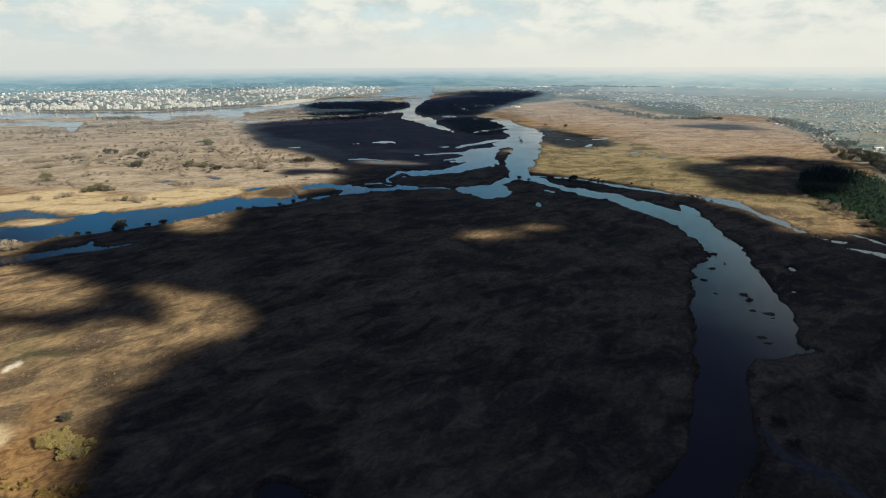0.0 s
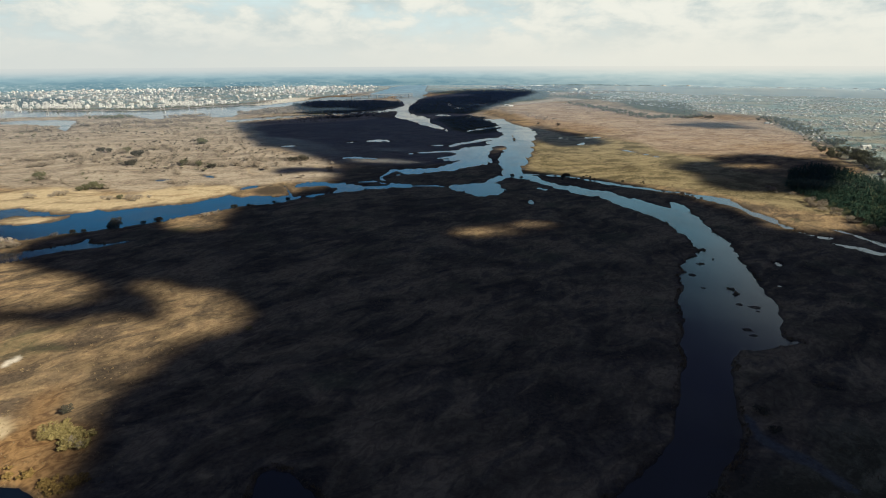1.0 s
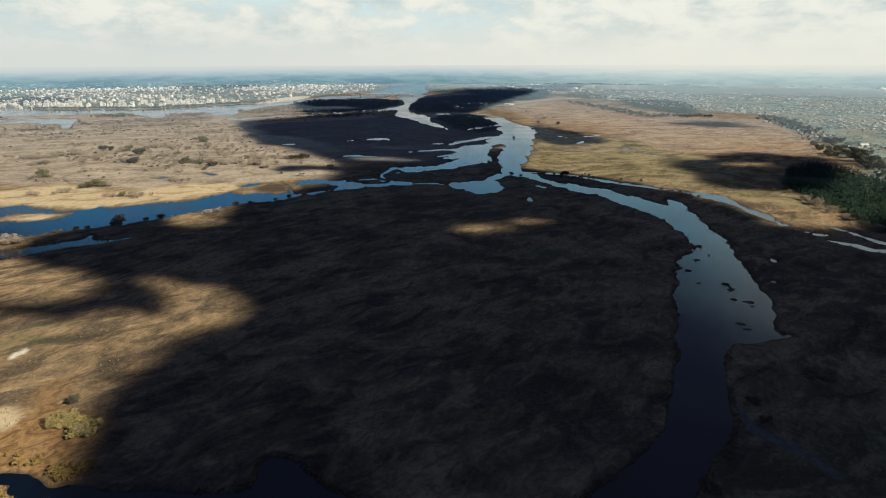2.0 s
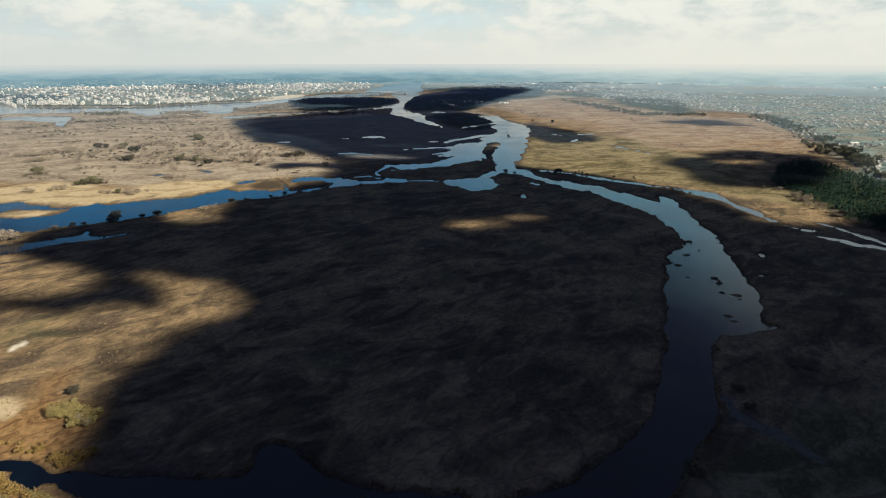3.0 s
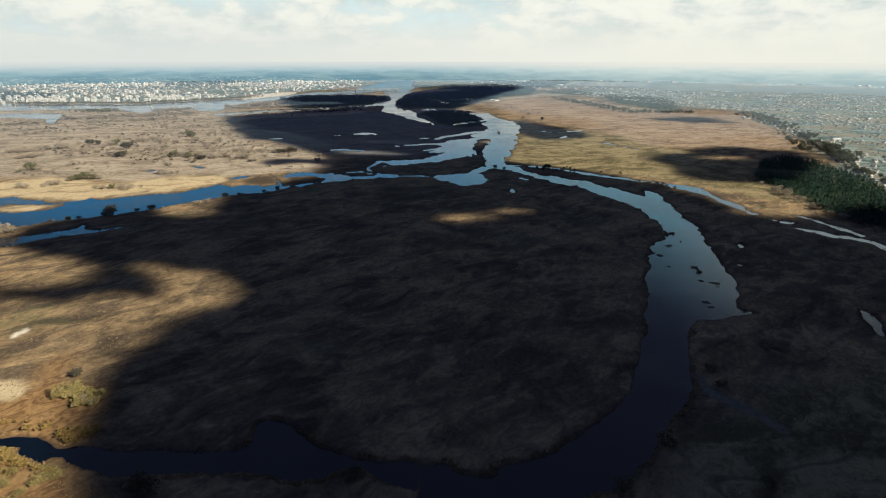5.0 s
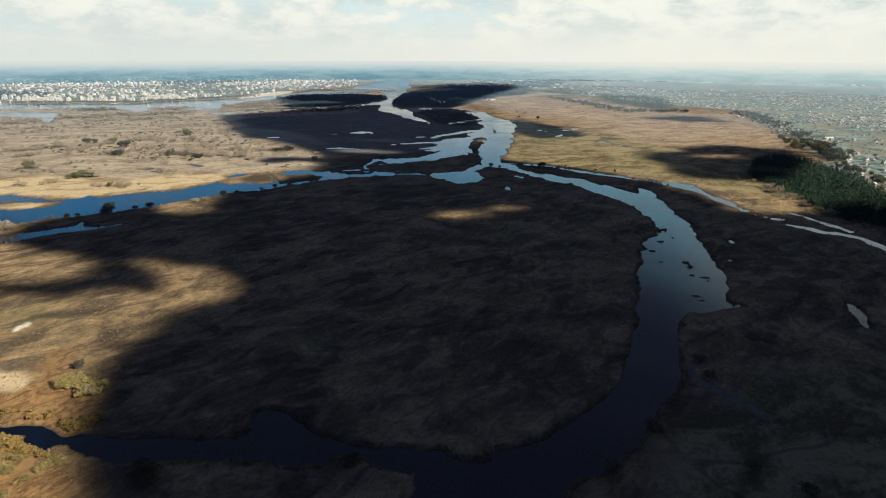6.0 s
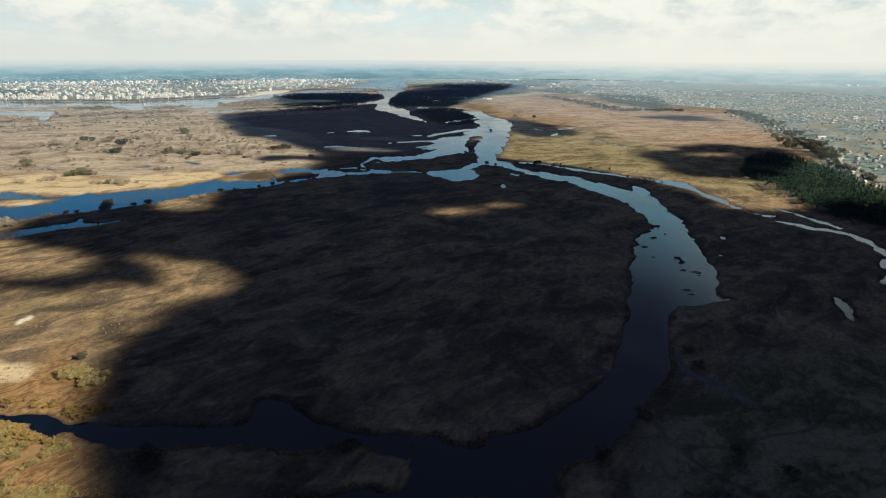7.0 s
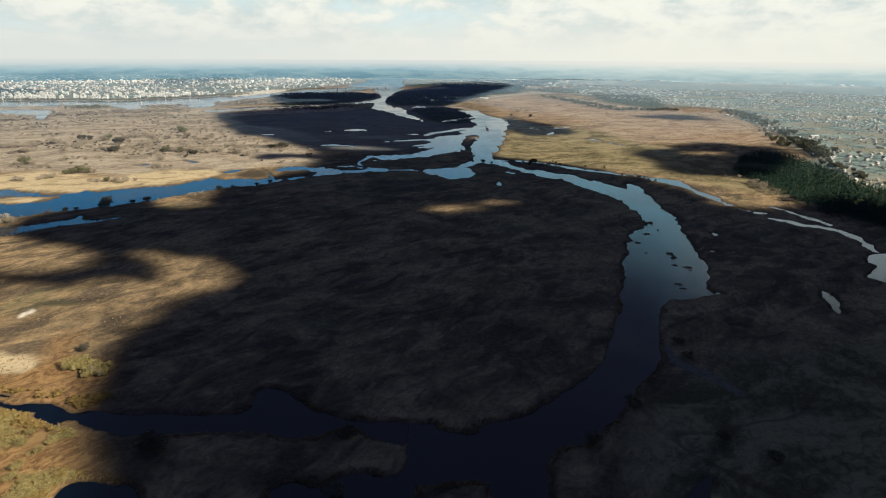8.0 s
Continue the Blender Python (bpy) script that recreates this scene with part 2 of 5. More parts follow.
CREEKS = {
    "creek_fork": [(-371, 538, 1.7), (-372, 551, 1.6), (-374, 568, 1.0)],
    "loop_creek": [(-56, 953, 6.2), (-73, 971, 8.3), (-84, 935, 3.1), (-94, 902, 1.5), (-81, 875, 3.3), (-61, 845, 2.9)],
    "gap_creek": [(-245, 859, 1.3), (-229, 830, 1.6), (-205, 768, 1.7)],
    "meadow_creek": [(162, 924, 5.7), (203, 912, 5.4), (237, 884, 5.6), (259, 857, 6.7), (297, 821, 5.8), (326, 797, 4.5), (361, 770, 4.4)],
    "east_creek": [(361, 770, 3.7), (374, 749, 11.7), (391, 736, 14.1), (393, 705, 8.0), (396, 676, 5.1), (398, 650, 5.3), (401, 624, 5.7), (400, 595, 3.9), (405, 578, 2.7), (412, 560, 2.2), (423, 554, 2.0)],
    "forest_creek": [(447, 588, 2.9), (456, 574, 5.7), (458, 551, 4.0), (463, 529, 4.3), (470, 508, 2.1)],
    "marsh_creek": [(415, 537, 3.9), (424, 525, 6.3), (430, 514, 5.2), (437, 505, 2.6), (449, 500, 3.1), (459, 487, 3.2), (461, 473, 3.9), (460, 455, 2.6), (453, 436, 1.4), (446, 419, 0.7)],
    "arm_creek": [(86, 1551, 4.5), (117, 1596, 8.5), (163, 1651, 13.9), (200, 1676, 12.9)],
    "sedge_creek": [(33, 1261, 3.7), (51, 1302, 11.6), (85, 1334, 9.9), (124, 1379, 12.1), (159, 1391, 21.6)],
    "far_arm": [(-660, 1880, 36.4), (-604, 1944, 35.2), (-565, 2012, 37.9), (-476, 2061, 28.9), (-361, 2113, 30.8), (-265, 2194, 31.5), (-204, 2252, 31.5)],
    "wood_creek": [(13, 2755, 7.9), (52, 2632, 8.0), (78, 2448, 7.6), (129, 2288, 8.5)],
    "wood_creek_b": [(141, 2557, 13.3), (206, 2636, 25.6), (225, 2486, 6.0), (234, 2417, 3.6)],
    "side_pond": [(6, 2041, 12.1), (25, 2054, 23.2), (41, 2030, 11.0)],
    "mirror_pond": [(-163, 1359, 6.7), (-143, 1364, 20.0), (-127, 1370, 11.3), (-114, 1347, 2.9)],
    "mirror_pond_b": [(-211, 1337, 5.7), (-198, 1348, 8.7)],
    "mirror_pond_c": [(-181, 1105, 5.3), (-163, 1113, 12.5), (-144, 1105, 5.5), (-124, 1097, 8.2)],
    "mirror_pond_d": [(-345, 1276, 8.0), (-336, 1280, 12.0)],
    "mirror_pond_e": [(314, 1268, 4.4), (330, 1278, 6.0), (350, 1315, 3.4)],
    "mirror_pond_f": [(299, 1414, 5.2), (311, 1402, 6.3), (333, 1366, 4.1)],
    "mirror_pond_g": [(379, 1401, 6.8), (409, 1407, 9.1)],
    "reed_pond": [(-292, 822, 3.2), (-286, 836, 6.8), (-274, 840, 4.4)],
    "field_pond": [(-462, 889, 4.4), (-438, 894, 5.6)],
    "field_pond_b": [(-404, 937, 2.7), (-373, 914, 3.3)],
    "thread_creek": [(-52, 1160, 5.6), (-11, 1177, 8.4), (55, 1194, 11.2)],
    "thread_creek_b": [(5, 1094, 4.0), (32, 1118, 6.4), (60, 1133, 9.0)],
    "thread_creek_d": [(-130, 866, 3.0), (-103, 876, 4.5), (-82, 860, 2.2)],
    "thread_creek_e": [(400, 1198, 4.0), (428, 1144, 4.6), (442, 1095, 2.9)],
    "pond_creek": [(-37, 833, 3.0), (-17, 838, 3.0), (-4, 838, 3.0), (11, 830, 3.0), (28, 820, 3.0)],
    "tiny_pond": [(289, 425, 1.2), (295, 424, 1.5)],
    "tip_pond": [(155, 816, 3.5), (162, 806, 4.1)],
    "stub_pool": [(-220, 206, 1.3), (-213, 204, 0.9)],
    "row_pond": [(-12, 1272, 4.7), (12, 1281, 6.6)],
    "row_pond_c": [(-68, 924, 2.4), (-60, 929, 2.9)],
    "pale_pond": [(225, 271, 0.7), (232, 269, 0.9)],
}
CLOUD_PLANS = {
    "main": [(-406, 383), (-351, 379), (-335, 381), (-316, 386), (-297, 392), (-282, 403), (-278, 421), (-293, 437), (-342, 463), (-380, 481), (-416, 502), (-432, 560), (-418, 594), (-376, 627), (-342, 650), (-313, 617), (-268, 597), (-242, 609), (-266, 672), (-272, 709), (-238, 753), (-171, 838), (-167, 920), (-198, 956), (-279, 940), (-299, 976), (-263, 994), (-177, 986), (-52, 1009), (36, 1071), (141, 1193), (178, 1166), (140, 979), (162, 942), (195, 924), (263, 872), (308, 826), (354, 753), (378, 691), (384, 637)]
        + [(394, 584), (431, 575), (472, 582), (515, 624), (551, 611), (591, 578), (780, 495), (930, 225), (930, -495), (-165, -495), (-142, 60), (-129, 122), (-149, 157), (-165, 184), (-175, 204), (-190, 261), (-185, 273), (-186, 290), (-187, 308), (-177, 326), (-168, 342), (-155, 357), (-152, 377), (-164, 400), (-180, 417), (-202, 424), (-228, 440), (-250, 446), (-259, 438), (-250, 423), (-233, 411), (-219, 394), (-202, 368), (-203, 354), (-231, 376), (-257, 372), (-273, 361), (-298, 365), (-343, 369), (-396, 372)],
    "far": [(-629, 1750), (-649, 1840), (-592, 1821), (-535, 1877), (-489, 1916), (-390, 2000), (-317, 2044), (-396, 2142), (-502, 2144), (-623, 2464), (-697, 2680), (-613, 2888), (-464, 3029), (-277, 2931), (-154, 2796), (-106, 3026), (14, 3354), (161, 3686), (533, 3613), (510, 3123), (349, 2708), (247, 2487), (181, 2269), (125, 2085), (91, 2015), (142, 1992), (210, 1808), (238, 1736), (279, 1608), (373, 1482), (406, 1352), (383, 1271), (319, 1253), (270, 1263), (247, 1377), (209, 1580), (161, 1266), (35, 1046), (-73, 980), (-176, 976), (-221, 1078), (-315, 1212), (-409, 1276), (-486, 1424)],
    "right": [(412, 982), (461, 1024), (530, 1043), (538, 1084), (593, 1113), (656, 1119), (705, 1081), (760, 1059), (735, 981), (674, 898), (590, 815), (539, 755), (514, 763), (485, 772), (453, 776), (425, 789), (422, 810), (416, 836), (419, 898), (442, 930)],
    "small": [(691, 1712), (776, 1745), (855, 1780), (902, 1708), (913, 1627), (873, 1568), (791, 1584), (734, 1646)],
}
CLOUD_GAPS = {
    "faint_gap": [(89, 618), (106, 633), (121, 636), (139, 619), (126, 609), (102, 607)],
    "rust_gap": [(-174, 1084), (-119, 1094), (-61, 1068), (-29, 1047), (-59, 1041), (-114, 1049), (-156, 1057)],
    "meadow_gap": [(513, 998), (567, 1016), (620, 1008), (602, 984), (550, 973), (522, 979)],
    "lit_gap": [(13, 576), (31, 602), (52, 611), (73, 613), (85, 595), (75, 581), (55, 568), (33, 564)],
}
ISLETS = [(266.1, 493.4, 2.1, 1.8), (245.3, 480.0, 4.8, 1.9), (227.4, 452.5, 3.4, 3.0), (223.8, 422.1, 2.7, 2.0), (245.7, 419.7, 3.2, 3.4), (243.5, 408.8, 3.2, 2.5), (237.4, 388.3, 3.0, 2.3), (245.9, 382.3, 4.5, 3.8), (244.7, 375.5, 3.5, 2.2), (219.5, 344.6, 3.7, 2.8), (218.5, 336.4, 3.6, 2.0), (113.0, 1290.7, 12.3, 14.5), (83.0, 1291.0, 16.4, 15.5), (192.6, 1378.9, 2.9, 29.2), (197.3, 1440.4, 2.3, 19.1), (128.4, 1193.0, 10.2, 14.4), (99.4, 1040.9, 4.5, 8.5), (203.0, 1702.1, 4.4, 13.9), (42.0, 1071.0, 9.2, 5.2)]
# land cover: outline, softness, raggedness and size of the raggedness
COVER = {
    "pale": [
        ([(-1015, 868), (-2547, 2360), (-1355, 2385), (-1056, 2492), (-861, 2815), (-297, 3307), (-127, 3140), (-194, 2141), (-245, 1861), (-575, 1728), (-354, 1174), (-192, 1075), (-163, 898), (-294, 827), (-392, 853), (-442, 774), (-608, 858)], 30, 22.5, 120),
        ([(-194, 2141), (-131, 3255), (784, 3946), (808, 2966), (453, 2643), (301, 2488), (153, 2145), (226, 1823), (61, 1994), (-55, 1822)], 22.5, 15, 120),
    ],
    "rust": [
        ([(-281, 209), (-244.6, 242.6), (-224.4, 241.7), (-224, 270), (-190.6, 240.3), (-163.5, 203.6), (-147.0, 173.7), (-116.2, 104.6), (-194.9, 108.2)], 12, 12, 45),
        ([(341, 2600), (644, 2774), (741, 2049), (948, 1729), (881, 1361), (772, 1073), (636, 1116), (443, 1564), (297, 1928)], 30, 30, 180),
    ],
    "heath": [
        ([(297, 2453), (474, 2768), (716, 2610), (777, 2153), (873, 2001), (1088, 2003), (1082, 1767), (1000, 1562), (920, 1303), (787, 1058), (721, 1090), (570, 1109), (466, 1161), (472, 1341), (418, 1465), (305, 1729), (272, 2044)], 30, 27, 180),
    ],
    "meadow": [
        ([(179, 1099), (256, 1427), (355, 1466), (472, 1341), (466, 1161), (525, 1062), (539, 830), (516, 649), (462, 651), (406, 752), (311, 836), (230, 900), (166, 936)], 18, 18, 90),
        ([(164.8, 225.5), (258, 258), (316, 248), (240.4, 105.3), (77.5, 112.7), (107.2, 162.7)], 21, 21, 75),
    ],
    "hazed_fen": [
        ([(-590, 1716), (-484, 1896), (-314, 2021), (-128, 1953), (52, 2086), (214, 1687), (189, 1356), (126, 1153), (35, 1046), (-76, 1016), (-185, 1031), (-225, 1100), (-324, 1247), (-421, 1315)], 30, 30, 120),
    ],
    "silt": [
        ([(165, 247), (166, 237), (166, 225), (173, 216), (180, 211), (183, 200), (186, 190), (184, 186), (179, 190), (176, 201), (170, 209), (161, 217), (160, 229)], 1.5, 1.5, 12),
    ],
    "beach": [
        ([(-836, 2606), (-831, 2960), (-787, 3134), (-694, 3187), (-669, 3031), (-687, 2889), (-749, 2700), (-795, 2587)], 4, 5, 45),
        ([(-1293, 2347), (-1119, 2300), (-1099, 2258), (-1255, 2274)], 4, 5, 45),
        ([(-273.7, 302.7), (-274.4, 308.4), (-271.5, 312.0), (-268.7, 314.2), (-266.5, 310.6), (-267.9, 306.3), (-269.4, 302.0), (-270.8, 299.8)], 1.5, 2, 12),
    ],
    "sand": [
        ([(-699, 773), (-624, 804), (-608, 858), (-442, 774), (-392, 853), (-316, 841), (-301, 796), (-338, 740), (-409, 706), (-458, 688), (-526, 703), (-647, 706)], 9, 10.5, 37.5),
        ([(-262, 249), (-242.4, 249.2), (-229, 250), (-221.0, 236.4), (-224.4, 226.6), (-247.0, 227.6)], 4.5, 4.5, 18),
        ([(-554, 659), (-526, 658), (-489, 666), (-462, 669), (-470, 636), (-506, 629)], 6, 7.5, 30),
        ([(-1330, 2338), (-1160, 2357), (-1102, 2282), (-1276, 2279)], 6, 6, 60),
    ],
    "wood": [
        ([(577, 898), (682, 995), (706, 936), (701, 867), (679, 771), (650, 698), (648, 646), (675, 565), (564, 450), (524, 497), (502, 544), (489, 587), (503, 646), (518, 717), (518, 793)], 7.5, 9, 45),
        ([(-664, 2575), (-579, 2780), (-367, 2831), (-156, 2666), (-174, 2477), (-215, 2375), (-287, 2194), (-440, 2086), (-514, 2137)], 37.5, 30, 120),
        ([(-122, 2283), (-86, 2840), (91, 3094), (331, 3337), (695, 3484), (580, 2958), (350, 2680), (199, 2320), (128, 2093), (21, 2117), (-52, 2065)], 37.5, 30, 120),
        ([(-19, 1926), (146, 2043), (196, 1565), (108, 1467), (51, 1611)], 18, 15, 75),
    ] + [
        ([(179, 3670), (699, 3699), (658, 3290), (193, 3269)], 45, 30, 150),
        ([(1154, 2621), (795, 2917), (539, 3168), (929, 3302), (809, 2181), (907, 1932)], 30, 37.5, 135),
        ([(-2043, 4418), (-1541, 4817), (-1307, 4479), (-1540, 3968), (-1796, 3951)], 45, 30, 180),
        ([(-2312, 3050), (-2023, 3062), (-1809, 2873), (-1731, 2622), (-1942, 2542)], 30, 22.5, 120),
        ([(698, 4420), (1184, 4684), (1120, 4245), (678, 4027)], 37.5, 22.5, 135),
        ([(-113, 3729), (905, 3954), (834, 3632), (32, 3451)], 37.5, 22.5, 135),
    ],
    "town": [
        ([(983, 1562), (1177, 1934), (1005, 2156), (795, 2917), (827, 3297), (1514, 4082), (2505, 4343), (3663, 3632), (1121, 816), (707, 597), (641, 646), (679, 771), (749, 936), (787, 1058), (886, 1250)], 22.5, 22.5, 90),
        ([(-2516, 2330), (-4653, 4414), (-3672, 5311), (-2826, 5578), (-1416, 4703), (-680, 5326), (-369, 4140), (-564, 3357), (-874, 2860), (-1042, 2458), (-1338, 2353)], 30, 22.5, 120),
        ([(-6248, 5499), (329, 6366), (6839, 5150), (5543, 4150), (1003, 3716), (263, 3831), (-487, 3786), (-1205, 3742), (-4100, 3567)], 60, 45, 300),
    ],
}
# trees and shrubs by kind: x, y, height
TREES = {
    "dark": [(-367, 609, 11.9), (-373, 606, 5.6), (-406, 592, 5.6), (-396, 596, 4.2), (-345, 627, 4.9), (-332, 638, 6.3), (-263, 700, 5.6), (-248, 710, 4.2), (-219, 727, 4.2), (-204, 742, 5.6), (-173, 769, 5.6), (-105, 801, 3.6), (125, 894, 7), (132, 900, 5.6), (119, 905, 4.9), (138, 883, 4.2), (212, 887, 8.4), (362, 1671, 9.8), (313, 1724, 5.6), (192, 1375, 4.2), (-715, 1193, 11.2), (-697, 1192, 11.2), (-603, 1125, 15.4), (-574, 1030, 9.8), (-564, 1030, 11.2), (-572, 1036, 8.4), (-403, 994, 9.8), (-410, 994, 7), (-280, 1066, 8.4), (-271, 1066, 9.8)],
    "dark_": [(-261, 1073, 11.2), (-252, 1073, 8.4), (494, 613, 7), (492, 548, 7), (-200, 252, 4.2)],
    "pale": [(-418, 580, 4.5), (-445, 539, 10.5), (-434, 541, 7), (-285, 661, 4.9), (-276, 670, 4.2), (-291, 658, 2.8), (-652, 896, 8.4), (-635, 901, 8.4), (-654, 886, 8.4), (-496, 825, 7), (-542, 779, 8.4), (-535, 783, 7), (-577, 768, 7), (-567, 764, 7), (-546, 771, 5.6), (-466, 757, 5.6), (-454, 753, 5.6), (-429, 756, 7), (-415, 756, 7), (-415, 744, 5.6), (-404, 763, 4.2), (-662, 1175, 9.8), (-636, 1218, 8.4), (-628, 1227, 11.2), (-618, 1227, 9.8), (-612, 1236, 8.4), (-605, 1246, 9.8), (-600, 1255, 9.8), (-573, 1217, 12.6), (-507, 1235, 9.8)],
    "pale_": [(-455, 1216, 8.4), (-461, 1172, 7), (-549, 1108, 7), (-538, 1108, 8.4), (-481, 1035, 9.8), (-463, 1034, 9.8), (-449, 1027, 11.2), (-431, 1027, 8.4), (-398, 1013, 9.8), (-383, 1006, 11.2), (-371, 1019, 14), (-362, 1019, 11.2), (-369, 1075, 9.8), (-334, 1005, 12.6), (-324, 1005, 9.8), (-293, 1074, 7), (-295, 1018, 7), (-300, 979, 8.4), (-424, 865, 7), (-413, 860, 7.7), (-402, 860, 6.3), (-394, 865, 5.6), (488, 585, 7), (490, 569, 7)],
    "pale__": [(493, 626, 7), (501, 689, 8.4), (500, 664, 7), (-181.5, 226.4, 3.5), (-175.6, 223.1, 3.1)],
    "green": [(846, 1109, 14), (842, 1085, 16.8), (832, 1054, 15.4), (803, 996, 14), (796, 970, 11.2), (832, 996, 11.2), (-649, 901, 12.6), (-531, 812, 7), (-523, 816, 9.8), (-517, 825, 11.2), (-506, 825, 9.1), (-441, 756, 6.3), (-656, 1183, 12.6), (-551, 1315, 14), (-543, 1315, 11.2), (-469, 1028, 11.2), (-437, 1020, 9.8), (884, 1227, 12.6), (802, 1054, 14), (784, 1011, 15.4), (871, 1170, 11.2), (897, 1267, 12.6), (932, 1288, 12.6), (932, 1267, 11.2), (774, 983, 12.6), (769, 957, 12.6)],
    "yellow": [(-191.6, 236.3, 4.8), (-195.8, 233.2, 5.3), (-197.2, 230.2, 4.5), (-133, 350, 2.8), (-181.0, 170.2, 3.6), (-179.7, 161.9, 3.4), (-169.2, 157.4, 3.1), (-172.1, 146.3, 3.6), (-167.7, 163.4, 2.8), (-169.9, 139.2, 3.1)],
    "dull": [(-120.9, 159.3, 7), (-116.0, 155.1, 7), (-27.9, 161.4, 5.6), (-29.7, 124.7, 5.6), (119.6, 180.4, 5.6), (173.9, 245.4, 4.2), (172.0, 229.8, 4.2), (89.1, 152.1, 4.8), (153.0, 151.4, 4.2), (169.0, 136.8, 4.2)],
}
# rows of shrubs: from, to, count, height, kind
HEDGES = [
    ((-815, 1086), (-744, 1130), 16, 9.8, "pale"),
    ((-744, 1130), (-634, 1083), 12, 9.8, "pale"),
    ((-755, 998), (-723, 1042), 8, 8.4, "pale"),
    ((-1083, 1727), (-760, 1900), 46, 11.2, "pale"),
    ((-1142, 1570), (-1086, 1677), 18, 11.2, "pale"),
    ((-969, 1614), (-746, 1728), 30, 9.8, "pale"),
    ((-1176, 1984), (-1081, 1984), 12, 11.2, "green"),
    ((-928, 1986), (-798, 2082), 16, 11.2, "pale"),
    ((-686, 2083), (-504, 2191), 26, 12.6, "pale"),
    ((-693, 2245), (-558, 2435), 26, 12.6, "pale"),
    ((-441, 1902), (-190, 2089), 34, 9.8, "pale"),
    ((-369, 1924), (-247, 2039), 18, 9.8, "dark"),
    ((-997, 1356), (-847, 1473), 18, 7.0, "pale"),
] + [
    ((-866, 1272), (-708, 1310), 14, 5.6, "pale"),
    ((-789, 1473), (-521, 1553), 24, 7.0, "pale"),
    ((-635, 858), (-572, 857), 8, 4.9, "pale"),
    ((-612, 1398), (-457, 1351), 10, 5.6, "pale"),
    ((-510, 950), (-415, 984), 10, 5.6, "pale"),
    ((-402, 1174), (-313, 1156), 10, 7.0, "pale"),
    ((-382, 1109), (-327, 1078), 8, 8.4, "pale"),
    ((-635, 965), (-521, 934), 10, 4.2, "pale"),
    ((307, 2147), (377, 1824), 14, 7.0, "pale"),
    ((844, 1251), (775, 1058), 14, 9.8, "green"),
    ((320, 780), (373, 737), 12, 4.2, "pale"),
    ((504, 784), (487, 628), 18, 6.3, "pale"),
    ((491, 831), (494, 750), 6, 5.6, "pale"),
] + [
    ((160, 930), (338, 806), 24, 3.6, "dark"),
    ((659, 2392), (714, 1909), 26, 12.6, "green"),
    ((714, 1909), (897, 1910), 20, 12.6, "green"),
    ((608, 2607), (666, 2328), 14, 11.2, "green"),
    ((1099, 1868), (989, 1461), 24, 12.6, "green"),
    ((-1668, 2347), (-1130, 2342), 70, 9.8, "green"),
    ((-1152, 2389), (-823, 2688), 50, 9.8, "green"),
    ((-746, 2147), (-557, 2308), 60, 13.0, "pale"),
    ((1116, 1826), (851, 1155), 30, 8.4, "green"),
    ((851, 1155), (760, 905), 30, 9.8, "green"),
    ((739, 906), (684, 697), 26, 7.0, "green"),
]
SHEDS = [(1333, 3383), (1358, 3260), (1476, 3390), (1577, 3460), (1709, 3535), (1682, 3336), (1712, 3276), (1716, 3159), (1755, 2763), (1368, 1658), (322, 2453), (309, 2488), (1013, 1711), (942, 1210)]
SCRUB = [(-251, 190), (-209.2, 190.3), (-190.3, 187.1), (-172.7, 176.2), (-155.3, 174.1), (-151.0, 161.2), (-164.5, 157.9), (-138.7, 138.4), (-145.5, 133.7), (-147.7, 125.8), (-188.7, 113.2)]
UPPER_BANK = [(-232, 214), (-213, 211), (-197, 207), (-181, 203), (-166, 201), (-158, 196), (-160, 191), (-171, 188), (-185, 193), (-203, 196), (-221, 199)]
FAR_EDGE = [(850, 3300), (1300, 3700), (2000, 4000), (2700, 3600), (3400, 3200), (3900, 2900), (3700, 3100), (3000, 3800), (2200, 4300), (1300, 4650), (600, 4750), (300, 4300)]
THICKET = [(-200, 234), (-204, 241), (-204, 246), (-200, 248), (-191, 243), (-184, 237), (-172, 233), (-169, 227), (-173, 223), (-177, 220), (-184, 223), (-190, 230)]
BRIDGE = ((-485, 3153), (-135, 3346))



def hash_grid(ix, iy, seed):
    h = (ix.astype(np.int64) * 374761393 + iy.astype(np.int64) * 668265263 + seed * 1442695041) & 0xFFFFFFFF
    h = ((h ^ (h >> 13)) * 1274126177) & 0xFFFFFFFF
    return ((h ^ (h >> 16)) & 0xFFFF) / 65535.0


def value_noise(x, y, seed):
    ix, iy = np.floor(x), np.floor(y)
    fx, fy = x - ix, y - iy
    fx, fy = fx * fx * (3 - 2 * fx), fy * fy * (3 - 2 * fy)
    a, b = hash_grid(ix, iy, seed), hash_grid(ix + 1, iy, seed)
    c, d = hash_grid(ix, iy + 1, seed), hash_grid(ix + 1, iy + 1, seed)
    return (a + (b - a) * fx) * (1 - fy) + (c + (d - c) * fx) * fy


def fbm(x, y, size, octaves=4, seed=0):
    """Layered noise between about -1 and 1."""
    total, amount, whole = 0.0, 1.0, 0.0
    for k in range(octaves):
        s = 2.0 ** k / size
        total = total + amount * (2 * value_noise(x * s + 13.7 * k, y * s - 7.1 * k, seed + k) - 1)
        whole += amount
        amount *= 0.55
    return total / whole * 1.6


def smooth_step(a, b, v):
    t = np.clip((v - a) / (b - a), 0, 1)
    return t * t * (3 - 2 * t)


def rounded(outline, rounds=1):
    """Corner cutting of a closed outline."""
    p = np.array(outline, float)
    for _ in range(rounds):
        q = np.roll(p, -1, 0)
        p = np.stack([0.8 * p + 0.2 * q, 0.2 * p + 0.8 * q], 1).reshape(-1, 2)
    return p


